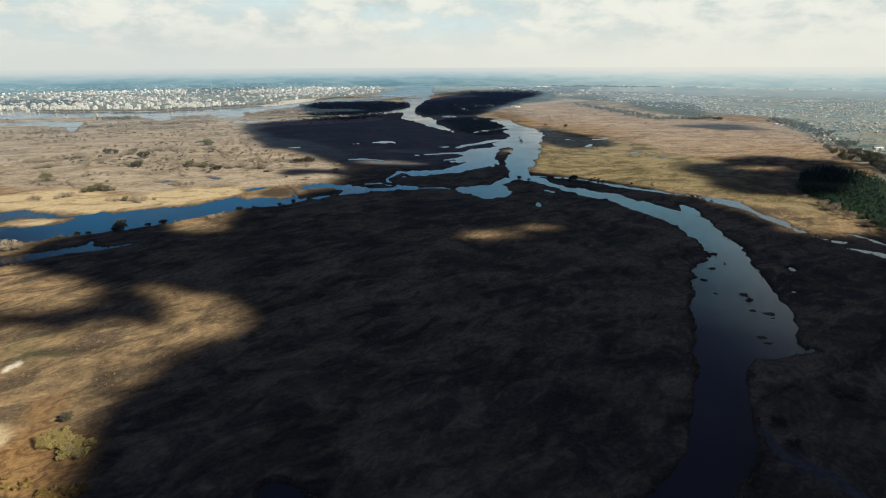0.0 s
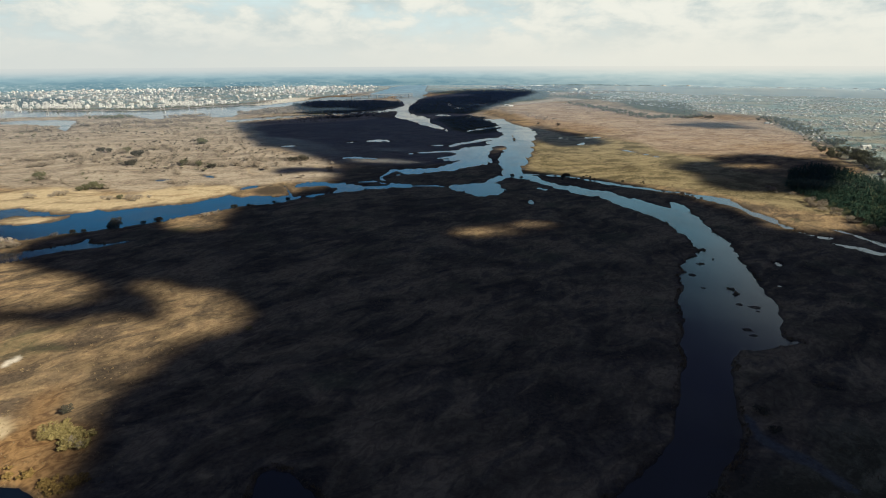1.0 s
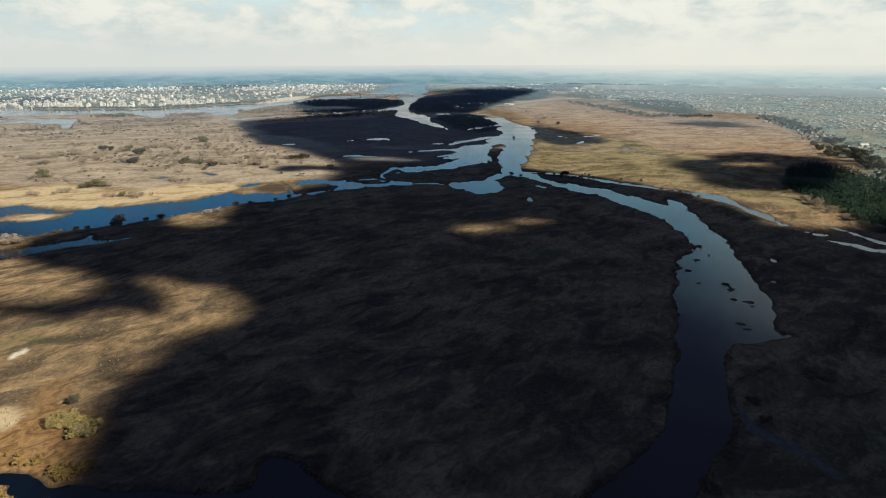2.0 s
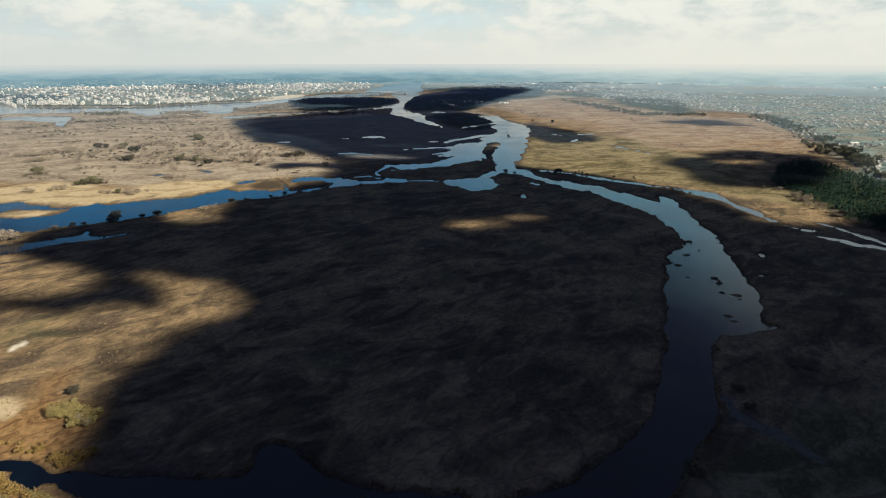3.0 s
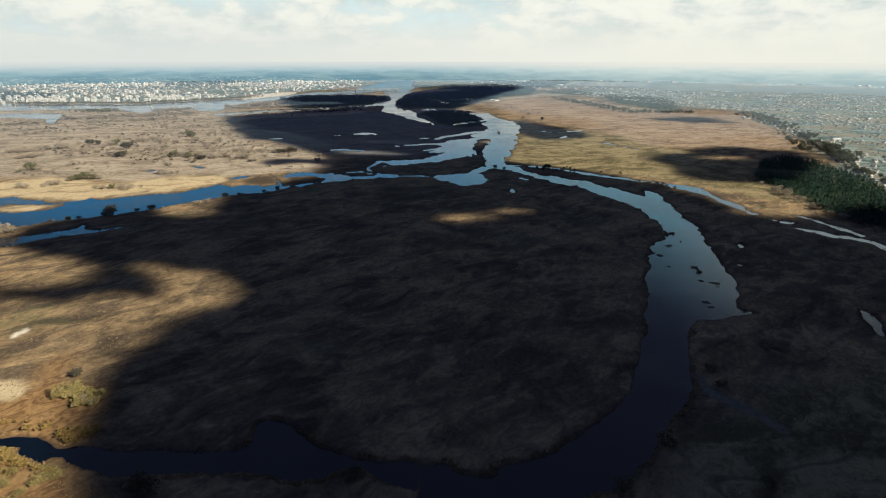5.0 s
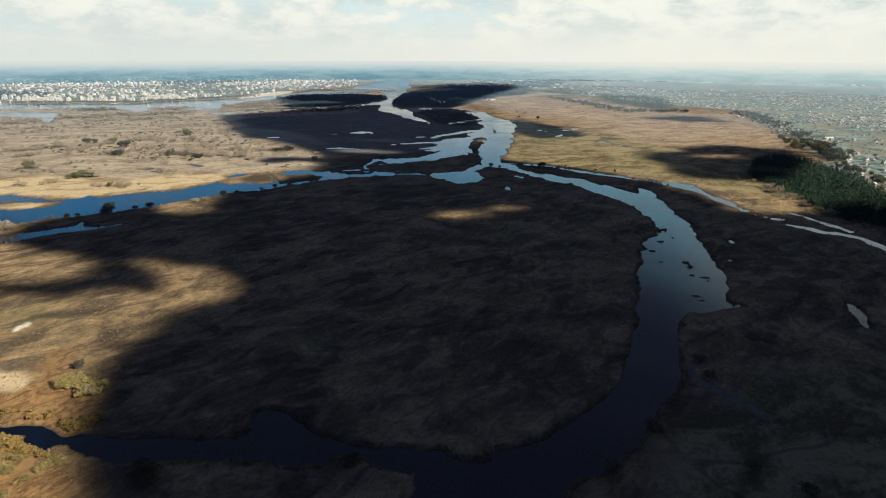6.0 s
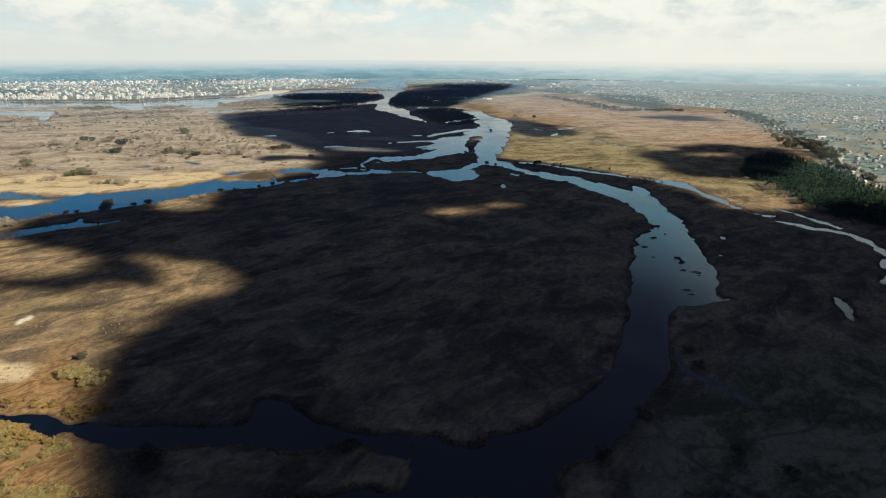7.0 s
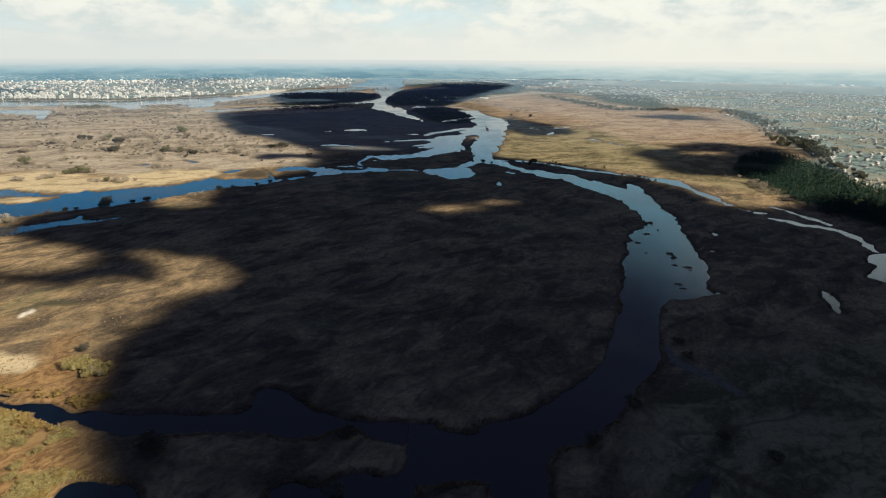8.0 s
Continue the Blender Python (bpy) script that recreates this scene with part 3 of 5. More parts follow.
def inside_by(outline, x, y, far=90.0):
    """Signed distance to a closed outline, positive inside, cut off at -far."""
    p = rounded(outline)
    result = np.full(x.shape, -far)
    low, high = p.min(0) - far, p.max(0) + far
    near = np.nonzero((x > low[0]) & (x < high[0]) & (y > low[1]) & (y < high[1]))[0]
    if not len(near):
        return result
    px, py = x[near], y[near]
    best, odd = np.full(px.shape, 1e12), np.zeros(px.shape, bool)
    for (ax, ay), (bx, by) in zip(p, np.roll(p, -1, 0)):
        dx, dy = bx - ax, by - ay
        t = np.clip(((px - ax) * dx + (py - ay) * dy) / (dx * dx + dy * dy + 1e-9), 0, 1)
        best = np.minimum(best, (px - ax - t * dx) ** 2 + (py - ay - t * dy) ** 2)
        if dy != 0:
            odd ^= ((ay > py) != (by > py)) & (px < ax + (py - ay) / dy * dx)
    result[near] = np.where(odd, 1, -1) * np.sqrt(best)
    return np.maximum(result, -far)


def along_by(line, x, y, far=60.0):
    """Signed distance into a stream given by centre points and half widths."""
    p = np.array(line, float)
    result = np.full(x.shape, -far)
    low, high = p[:, :2].min(0) - far, p[:, :2].max(0) + far
    near = np.nonzero((x > low[0]) & (x < high[0]) & (y > low[1]) & (y < high[1]))[0]
    if not len(near):
        return result
    px, py = x[near], y[near]
    best = np.full(px.shape, -far)
    for (ax, ay, ar), (bx, by, br) in zip(p[:-1], p[1:]):
        dx, dy = bx - ax, by - ay
        t = np.clip(((px - ax) * dx + (py - ay) * dy) / (dx * dx + dy * dy), 0, 1)
        best = np.maximum(best, ar + t * (br - ar) - np.hypot(px - ax - t * dx, py - ay - t * dy))
    result[near] = best
    return result


def water_depth(x, y):
    """How far a place lies inside the water, in metres; negative on land."""
    r = np.hypot(x, y + 30)
    wet = np.full(x.shape, -90.0)
    for key, outline in WATERS.items():
        if key not in PONDS:
            wet = np.maximum(wet, inside_by(outline, x, y))
    for outline in ISLANDS.values():
        wet = np.minimum(wet, -inside_by(outline, x, y))
    ragged = np.clip(r / 390, 0.8, 1.7)
    wet = wet + ragged * (2.4 * fbm(x, y, 19, 5, 3) + 1.1 * fbm(x, y, 6, 3, 4) + 0.05)
    reach = smooth_step(550, 1000, r)
    wet = wet + reach * (9.0 * fbm(x, y * 0.3, 21, 5, 6) + 3.5 * fbm(x, y * 0.3, 5, 2, 9) + np.clip((r - 1300) / 110, 0, 13) * fbm(x, y * 0.25, 46, 4, 7))
    for key in PONDS:
        wet = np.maximum(wet, inside_by(WATERS[key], x, y) + 1.2 * fbm(x, y, 8, 3, 10))
    for line in CREEKS.values():
        half = max(v[2] for v in line)
        wet = np.maximum(wet, along_by(line, x, y) + min(half * 0.75, 3.2) * np.clip(r / 450, 0.6, 1.6) * fbm(x, y, 14, 4, 5))
    for x0, y0, a, b in ISLETS:
        wet = np.minimum(wet, (np.hypot((x - x0) / a, (y - y0) / b) - 1) * min(a, b) + 1.4 * fbm(x, y, 6, 3, 8))
    return wet


def land_height(x, y, wet=None):
    wet = water_depth(x, y) if wet is None else wet
    bank = np.clip(-wet * 0.28, -2.0, 1.2)
    return bank * (0.62 + 0.22 * fbm(x, y, 40, 3, 21)) + np.where(wet < 0, 0.16 * fbm(x, y, 5.5, 3, 22) * np.clip(-wet / 3, 0, 1), 0.0)


def zone(outline, x, y, soft=12.0, rough=14.0, size=60.0):
    """How much a place belongs to a patch of land cover, 0 to 1, with a ragged edge."""
    return smooth_step(-soft, soft, inside_by(outline, x, y, soft + rough * 2 + 60) + rough * fbm(x, y, size, 4, 31))

# ---------------------------------------------------------------- materials
MADE = {}


def material(name):
    m = bpy.data.materials.new(name)
    m.use_nodes = True
    MADE[name] = m
    return m, Nodes(m.node_tree)


def marsh_material():
    m, n = material("marsh")
    at = n.place()
    streak = n.noise(n.place(1.0, 1.9, 1.0, radians(-42)), 0.022, 7.0, 0.62, 1.4)
    broad = n.noise(at, 0.008, 6.0, 0.55, 0.4)
    tuft = n.noise(at, 0.38, 5.0, 0.68)
    fine = n.noise(n.place(1.0, 1.6, 1.0, radians(-48)), 0.10, 6.0, 0.66, 1.5)
    straw = n.mix(n.ramp(fine, 0.36, 0.64), (0.215, 0.153, 0.095), (0.385, 0.286, 0.168))
    brown = n.mix(n.ramp(tuft, 0.36, 0.66), (0.090, 0.072, 0.055), (0.160, 0.124, 0.088))
    colour = n.mix(n.ramp(n.math("ADD", n.math("MULTIPLY", streak, 0.65), n.math("MULTIPLY", broad, 0.45)), 0.47, 0.59), brown, straw)
    bend = n.add("ShaderNodeVectorMath", operation="LENGTH")
    n.put(bend.inputs[0], n.place(1.0, 0.75, 0.0, 0.0, (25, -330, 0)))
    ring = n.add("ShaderNodeCombineXYZ")
    n.put(ring.inputs[0], bend.outputs["Value"])
    n.put(ring.inputs[1], n.math("MULTIPLY", broad, 60.0))
    scrolls = n.noise(ring.outputs[0], 0.055, 4.0, 0.6, 0.3)      # scroll bars left by the wandering bend
    colour = n.mix(n.ramp(scrolls, 0.50, 0.66, 0.0, 0.4), colour, brown)
    colour = n.mix(n.ramp(scrolls, 0.30, 0.44, 0.35, 0.0), colour, straw)
    swath = n.noise(n.place(1.0, 1.5, 1.0, radians(-20), (70, 30, 0)), 0.019, 4.0, 0.5, 0.8)
    colour = n.mix(1.0, colour, n.mix(n.ramp(swath, 0.36, 0.64), (0.66, 0.67, 0.68), (1.22, 1.20, 1.15)), "MULTIPLY")
    moss = n.ramp(n.noise(n.place(1, 1, 1, 0.3, (11, 52, 0)), 0.012, 4.0, 0.6), 0.56, 0.68, 0.0, 0.45)
    colour = n.mix(moss, colour, (0.105, 0.115, 0.060))
    bands = n.noise(n.place(1.0, 1.7, 1.0, radians(-12)), 0.013, 6.0, 0.62, 1.3)
    rust = n.mix(n.ramp(fine, 0.35, 0.65), (0.15, 0.086, 0.042), (0.38, 0.238, 0.110))
    colour = n.mix(n.math("MULTIPLY", n.attribute("rust"), n.ramp(broad, 0.30, 0.52)), colour, rust)
    rose = n.mix(n.ramp(n.math("ADD", n.math("MULTIPLY", fine, 0.45), n.math("MULTIPLY", bands, 0.55)), 0.39, 0.60), (0.21, 0.145, 0.105), (0.45, 0.36, 0.27))
    colour = n.mix(n.math("MULTIPLY", n.attribute("heath"), n.ramp(streak, 0.30, 0.62, 0.55, 1.0)), colour, rose)
    olive = n.mix(n.ramp(n.math("ADD", n.math("MULTIPLY", fine, 0.35), n.math("MULTIPLY", bands, 0.65)), 0.41, 0.59), (0.108, 0.092, 0.050), (0.315, 0.262, 0.152))
    colour = n.mix(n.attribute("meadow"), colour, olive)
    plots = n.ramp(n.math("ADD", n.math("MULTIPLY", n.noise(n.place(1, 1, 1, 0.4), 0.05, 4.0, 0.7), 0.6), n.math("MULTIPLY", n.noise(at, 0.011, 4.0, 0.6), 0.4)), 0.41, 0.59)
    # the blue-teal cast puts distance haze into the plots' colour
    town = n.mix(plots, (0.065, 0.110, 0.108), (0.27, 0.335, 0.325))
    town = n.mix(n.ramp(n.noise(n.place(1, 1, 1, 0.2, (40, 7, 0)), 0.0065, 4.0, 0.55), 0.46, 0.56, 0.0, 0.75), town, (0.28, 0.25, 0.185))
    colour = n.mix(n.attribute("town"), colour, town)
    # blue-grey haze over the shaded delta, put into the ground colour
    hazed_fen = n.mix(n.ramp(n.math("ADD", n.math("MULTIPLY", fine, 0.5), n.math("MULTIPLY", bands, 0.5)), 0.40, 0.60), (0.088, 0.102, 0.125), (0.19, 0.20, 0.215))
    colour = n.mix(n.math("MULTIPLY", n.attribute("hazed_fen"), 0.85), colour, hazed_fen)
    pale = n.mix(n.ramp(n.math("ADD", n.math("MULTIPLY", fine, 0.55), n.math("MULTIPLY", bands, 0.45)), 0.40, 0.60), (0.215, 0.180, 0.145), (0.52, 0.455, 0.37))
    colour = n.mix(n.math("MULTIPLY", n.attribute("pale"), 0.9), colour, pale)
    sand = n.mix(n.ramp(fine, 0.3, 0.7), (0.46, 0.37, 0.23), (0.66, 0.55, 0.37))
    colour = n.mix(n.math("MULTIPLY", n.attribute("sand"), n.ramp(bands, 0.40, 0.52, 0.3, 1.0)), colour, sand)
    colour = n.mix(n.attribute("silt"), colour, n.mix(n.ramp(tuft, 0.3, 0.7), (0.13, 0.122, 0.108), (0.21, 0.198, 0.178)))
    green = n.mix(n.ramp(tuft, 0.35, 0.65), (0.035, 0.05, 0.03), (0.075, 0.09, 0.045))
    colour = n.mix(n.attribute("wood"), colour, green)
    mud = n.mix(n.ramp(tuft, 0.3, 0.7), (0.05, 0.04, 0.03), (0.10, 0.078, 0.056))
    colour = n.mix(n.attribute("mud"), colour, mud)
    shell = n.mix(n.ramp(tuft, 0.3, 0.7), (0.60, 0.55, 0.46), (0.80, 0.75, 0.66))
    colour = n.mix(n.attribute("beach"), colour, shell)
    drain = n.math("ABSOLUTE", n.math("SUBTRACT", n.noise(at, 0.0052, 3.0, 0.5, 0.4), 0.5))
    colour = n.mix(n.math("MULTIPLY", n.ramp(drain, 0.002, 0.007, 0.5, 0.0), n.math("ADD", n.math("ADD", n.attribute("heath"), n.attribute("meadow")), 0.12)), colour, (0.085, 0.065, 0.045))
    trail = n.math("ABSOLUTE", n.math("SUBTRACT", n.noise(n.place(1, 1, 1, 0.7, (90, 40, 0)), 0.0042, 2.5, 0.5, 0.3), 0.52))
    colour = n.mix(n.math("MULTIPLY", n.ramp(trail, 0.0015, 0.006, 0.45, 0.0), n.math("ADD", n.math("ADD", n.attribute("heath"), n.attribute("pale")), 0.15)), colour, (0.46, 0.37, 0.25))
    relief = n.math("ADD", n.math("MULTIPLY", tuft, 0.9), n.math("MULTIPLY", fine, 0.35))
    n.surface(colour, 0.95, n.bump(relief, 0.6, 1.1), gloss=0.1)
    return m


def water_material():
    m, n = material("river_water")
    ripple = n.noise(n.place(1.0, 1.4, 1.0, 0.4), 0.9, 4.0, 0.6)
    swell = n.noise(n.place(1.0, 1.7, 1.0, 0.3), 0.05, 3.0, 0.5)
    calm = n.ramp(n.noise(n.place(), 0.012, 3.0, 0.5), 0.42, 0.62, 0.05, 0.16)
    colour = n.mix(n.ramp(swell, 0.35, 0.65), (0.001, 0.004, 0.009), (0.002, 0.007, 0.015))
    b = n.surface(colour, calm, n.bump(ripple, 0.30, 0.16), gloss=0.8)
    b.inputs["IOR"].default_value = 1.46
    return m


def cloud_material():
    m, n = material("cloud_vapour")
    clear, body, both, o = n.add("ShaderNodeBsdfTransparent"), n.add("ShaderNodeBsdfDiffuse"), n.add("ShaderNodeMixShader"), n.add("ShaderNodeOutputMaterial")
    body.inputs["Color"].default_value = (0.13, 0.15, 0.19, 1)
    n.put(both.inputs[0], n.attribute("vapour"))
    n.put(both.inputs[1], clear.outputs[0])
    n.put(both.inputs[2], body.outputs[0])
    n.put(o.inputs["Surface"], both.outputs[0])
    return m


def distance_material():
    m, n = material("far_distance")
    geo = n.add("ShaderNodeNewGeometry").outputs["Position"]
    s = n.add("ShaderNodeSeparateXYZ")
    n.put(s.inputs[0], geo)
    height = s.outputs[2]
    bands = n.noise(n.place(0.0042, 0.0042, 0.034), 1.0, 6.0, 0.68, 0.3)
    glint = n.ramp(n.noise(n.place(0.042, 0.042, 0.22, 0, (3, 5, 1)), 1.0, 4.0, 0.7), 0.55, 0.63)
    # distance haze, paling up to the sky, is painted into this glow
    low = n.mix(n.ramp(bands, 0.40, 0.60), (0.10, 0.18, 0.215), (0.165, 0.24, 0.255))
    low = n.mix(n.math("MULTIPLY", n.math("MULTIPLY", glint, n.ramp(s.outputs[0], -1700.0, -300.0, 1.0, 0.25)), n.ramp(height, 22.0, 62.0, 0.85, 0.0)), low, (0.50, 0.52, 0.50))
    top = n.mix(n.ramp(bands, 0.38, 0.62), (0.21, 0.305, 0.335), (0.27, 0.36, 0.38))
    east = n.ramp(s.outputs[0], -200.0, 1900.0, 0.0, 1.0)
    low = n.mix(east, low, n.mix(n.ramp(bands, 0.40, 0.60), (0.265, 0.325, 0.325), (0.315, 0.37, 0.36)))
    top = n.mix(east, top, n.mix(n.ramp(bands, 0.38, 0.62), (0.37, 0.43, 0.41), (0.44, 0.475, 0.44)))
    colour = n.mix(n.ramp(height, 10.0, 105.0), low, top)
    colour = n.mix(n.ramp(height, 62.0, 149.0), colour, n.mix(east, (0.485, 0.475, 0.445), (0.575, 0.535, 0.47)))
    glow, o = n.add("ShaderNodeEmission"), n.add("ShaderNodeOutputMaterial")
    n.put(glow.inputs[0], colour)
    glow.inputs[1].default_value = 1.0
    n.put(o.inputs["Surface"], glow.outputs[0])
    return m


def haze_material():
    m, n = material("haze")
    clear, body, both, o = n.add("ShaderNodeBsdfTransparent"), n.add("ShaderNodeBsdfDiffuse"), n.add("ShaderNodeMixShader"), n.add("ShaderNodeOutputMaterial")
    s = n.add("ShaderNodeSeparateXYZ")
    n.put(s.inputs[0], n.place())
    # haze colour painted on the added sheet, paler to the right
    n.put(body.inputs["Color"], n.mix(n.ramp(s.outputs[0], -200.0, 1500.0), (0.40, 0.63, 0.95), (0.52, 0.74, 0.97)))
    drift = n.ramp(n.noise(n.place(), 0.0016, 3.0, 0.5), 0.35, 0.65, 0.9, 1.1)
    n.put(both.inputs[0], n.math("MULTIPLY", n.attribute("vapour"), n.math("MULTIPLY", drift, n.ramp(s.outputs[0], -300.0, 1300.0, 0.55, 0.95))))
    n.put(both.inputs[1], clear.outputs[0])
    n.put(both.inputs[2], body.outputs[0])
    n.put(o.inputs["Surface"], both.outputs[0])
    return m


HAZE_M = haze_material()
MARSH, WATER_M, CLOUD_M, DISTANCE_M = marsh_material(), water_material(), cloud_material(), distance_material()


# ---------------------------------------------------------------- ground, water, distance
def sheet(name, points, quads, mat, values=None, smooth=True):
    me = bpy.data.meshes.new(name)
    points, quads = np.asarray(points, np.float32), np.asarray(quads, np.int32)
    me.vertices.add(len(points))
    me.vertices.foreach_set("co", points.ravel())
    me.loops.add(quads.size)
    me.loops.foreach_set("vertex_index", quads.ravel())
    me.polygons.add(len(quads))
    me.polygons.foreach_set("loop_start", np.arange(0, quads.size, quads.shape[1], dtype=np.int32))
    me.polygons.foreach_set("loop_total", np.full(len(quads), quads.shape[1], np.int32))
    me.update(calc_edges=True)
    me.validate()
    if smooth:
        me.polygons.foreach_set("use_smooth", np.ones(len(me.polygons), bool))
    for key, value in (values or {}).items():
        me.attributes.new(key, "FLOAT", "POINT").data.foreach_set("value", np.asarray(value, np.float32))
    me.materials.append(mat)
    return new(name, me)


def lattice(rows, columns, closed):
    i, j = np.meshgrid(np.arange(rows - 1), np.arange(columns if closed else columns - 1), indexing="ij")
    k = (j + 1) % columns
    return np.stack([i * columns + j, i * columns + k, (i + 1) * columns + k, (i + 1) * columns + j], -1).reshape(-1, 4)


def build_ground():
    near, edge = 90.0, 4900.0
    radii = [edge]
    d = 177000.0 / edge
    while 177000.0 / d > near:
        d += 0.8 + 0.005 * d
        radii.append(177000.0 / d)
    radii = np.array(radii[::-1])
    radii = np.concatenate([[0.001, 20.0, 42.0, 66.0], radii])
    wide = radians(49)
    ahead = np.linspace(-wide, wide, 1000)
    behind = np.linspace(wide, 2 * math.pi - wide, 92)[1:-1]
    turn = np.concatenate([ahead, behind])
    r, a = np.meshgrid(radii, turn, indexing="ij")
    x, y = (r * np.sin(a)).ravel(), (r * np.cos(a) - 30).ravel()
    wet = water_depth(x, y)
    z = land_height(x, y, wet)
    values = {}
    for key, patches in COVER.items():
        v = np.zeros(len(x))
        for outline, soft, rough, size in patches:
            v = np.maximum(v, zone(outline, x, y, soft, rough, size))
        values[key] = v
    shore = np.clip(np.hypot(x, y + 30) / 520, 0.5, 3.0)
    values["mud"] = smooth_step(-3.4 * shore, -0.4 * shore, wet) * 0.8
    for key in ("reed_island", "sedge_island"):
        values["mud"] = np.maximum(values["mud"], 0.95 * zone(ISLANDS[key], x, y, 8, 3, 30))
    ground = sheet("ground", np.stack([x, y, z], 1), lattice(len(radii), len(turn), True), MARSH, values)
    return tagged(ground, "tan and brown autumn marsh with reed beds, meadows and mud banks", "ground", kind="structure")


def build_water():
    n = 48
    turn = np.arange(n) * 2 * math.pi / n
    pts = [(0, 0, 0.0)] + [(4880 * math.cos(a), 4880 * math.sin(a), 0.0) for a in turn]
    tris = [(0, 1 + i, 1 + (i + 1) % n) for i in range(n)]
    return tagged(sheet("water", pts, tris, WATER_M, smooth=False), "calm blue-grey river water in winding delta channels", "river", kind="structure")


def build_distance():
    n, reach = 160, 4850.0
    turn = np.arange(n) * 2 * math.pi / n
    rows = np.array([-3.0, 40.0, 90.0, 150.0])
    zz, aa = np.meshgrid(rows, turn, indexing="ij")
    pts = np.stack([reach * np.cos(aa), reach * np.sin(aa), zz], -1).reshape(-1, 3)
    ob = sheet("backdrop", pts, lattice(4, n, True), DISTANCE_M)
    return tagged(ob, "glowing backdrop of blue-green land with painted haze on the horizon", "backdrop", kind="structure")


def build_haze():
    """An added see-through sheet imitating distance haze, more opaque towards the horizon."""
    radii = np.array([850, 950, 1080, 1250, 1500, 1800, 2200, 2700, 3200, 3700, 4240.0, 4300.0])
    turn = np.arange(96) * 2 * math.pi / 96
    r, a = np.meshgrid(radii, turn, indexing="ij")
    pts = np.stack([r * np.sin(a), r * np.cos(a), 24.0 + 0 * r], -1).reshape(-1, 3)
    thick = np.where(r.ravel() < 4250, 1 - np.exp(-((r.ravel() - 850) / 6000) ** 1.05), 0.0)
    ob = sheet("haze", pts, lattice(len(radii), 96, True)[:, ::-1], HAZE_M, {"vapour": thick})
    return tagged(ob, "added see-through sheet imitating blue-grey haze over the far land", "haze", kind="stuff")


def build_cloud(name, outline, gaps, altitude, step, soft, rough, size, dense, label, thick=70.0):
    """A flat-bottomed cloud whose shade falls on the outline."""
    p = np.array(outline)
    low, high = p.min(0) - 80, p.max(0) + 80
    nx, ny = int((high[0] - low[0]) / step) + 2, int((high[1] - low[1]) / step) + 2
    y, x = np.meshgrid(np.linspace(low[1], high[1], ny), np.linspace(low[0], high[0], nx), indexing="ij")
    x, y = x.ravel(), y.ravel()
    deep = inside_by(outline, x, y, 90)
    for gap in gaps:
        deep = np.minimum(deep, -inside_by(gap, x, y, 90))
    stretch = np.clip(np.hypot(x, y) / 600, 0.7, 3.0)
    edge = deep / stretch + rough * fbm(x, y, size, 5, 51) + 1.0
    density = dense * smooth_step(-soft, soft, edge)
    dome = np.sqrt(np.clip(deep, 0, 90) / 90)
    base = altitude + 5 * fbm(x, y, 60, 3, 52) - 4 * dome
    top = altitude + 3 + thick * dome * (0.75 + 0.35 * fbm(x, y, 90, 4, 53))
    quads = lattice(ny, nx, False)
    keep = (density[quads] > 0.004).any(1)
    top = np.maximum(top, base + 1)
    slope_x, slope_y = TO_SUN.x / TO_SUN.z, TO_SUN.y / TO_SUN.z
    pts = np.concatenate([np.stack([x + slope_x * h, y + slope_y * h, h], 1) for h in (base, top)])
    faces = np.concatenate([quads[keep][:, ::-1], quads[keep] + len(x)])
    used = np.unique(faces)
    index = np.zeros(len(pts), np.int64)
    index[used] = np.arange(len(used))
    ob = sheet(name, pts[used], index[faces], CLOUD_M, {"vapour": np.concatenate([density, density])[used]})
    return tagged(ob, label, "cloud", "clouds", kind="stuff")


CLOUD_LOOK = {"main": (5.0, 12.0, 8.5, 30, 1.0), "far": (13.0, 8.0, 8.0, 90, 0.83), "right": (8.0, 9.0, 7.0, 60, 0.86), "small": (10.0, 12.0, 10.0, 60, 0.75)}
for key, (step, soft, rough, size, dense) in CLOUD_LOOK.items():
    build_cloud("cloud", CLOUD_PLANS[key], CLOUD_GAPS.values(), 1250.0, step, soft, rough, size, dense,
                "broad grey-white cumulus cloud drifting over the marsh")
build_ground()
build_water()
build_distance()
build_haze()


# ---------------------------------------------------------------- shared builders
def foliage_material(name, dark, light, rough=0.85):
    m, n = material(name)
    geo = n.add("ShaderNodeNewGeometry").outputs["Random Per Island"]
    shift = n.math("ADD", n.math("MULTIPLY", geo, 0.6), n.math("MULTIPLY", n.own(), 0.4))
    colour = n.mix(shift, dark, light)
    colour = n.mix(n.math("MULTIPLY", n.noise(n.place(), 0.35, 3.0), 0.5), colour, dark)
    n.surface(colour, rough, gloss=0.15)
    return m


def plaster_material(name, dark, light, scale=0.4):
    m, n = material(name)
    colour = n.mix(n.own(), dark, light)
    stain = n.ramp(n.noise(n.place(1, 1, 0.4), scale, 5.0, 0.65), 0.35, 0.7)
    colour = n.mix(n.math("MULTIPLY", stain, 0.28), colour, (0.20, 0.19, 0.17))
    n.surface(colour, 0.85, n.bump(n.noise(n.place(), 3.0, 3.0), 0.2, 0.02), gloss=0.25)
    return m


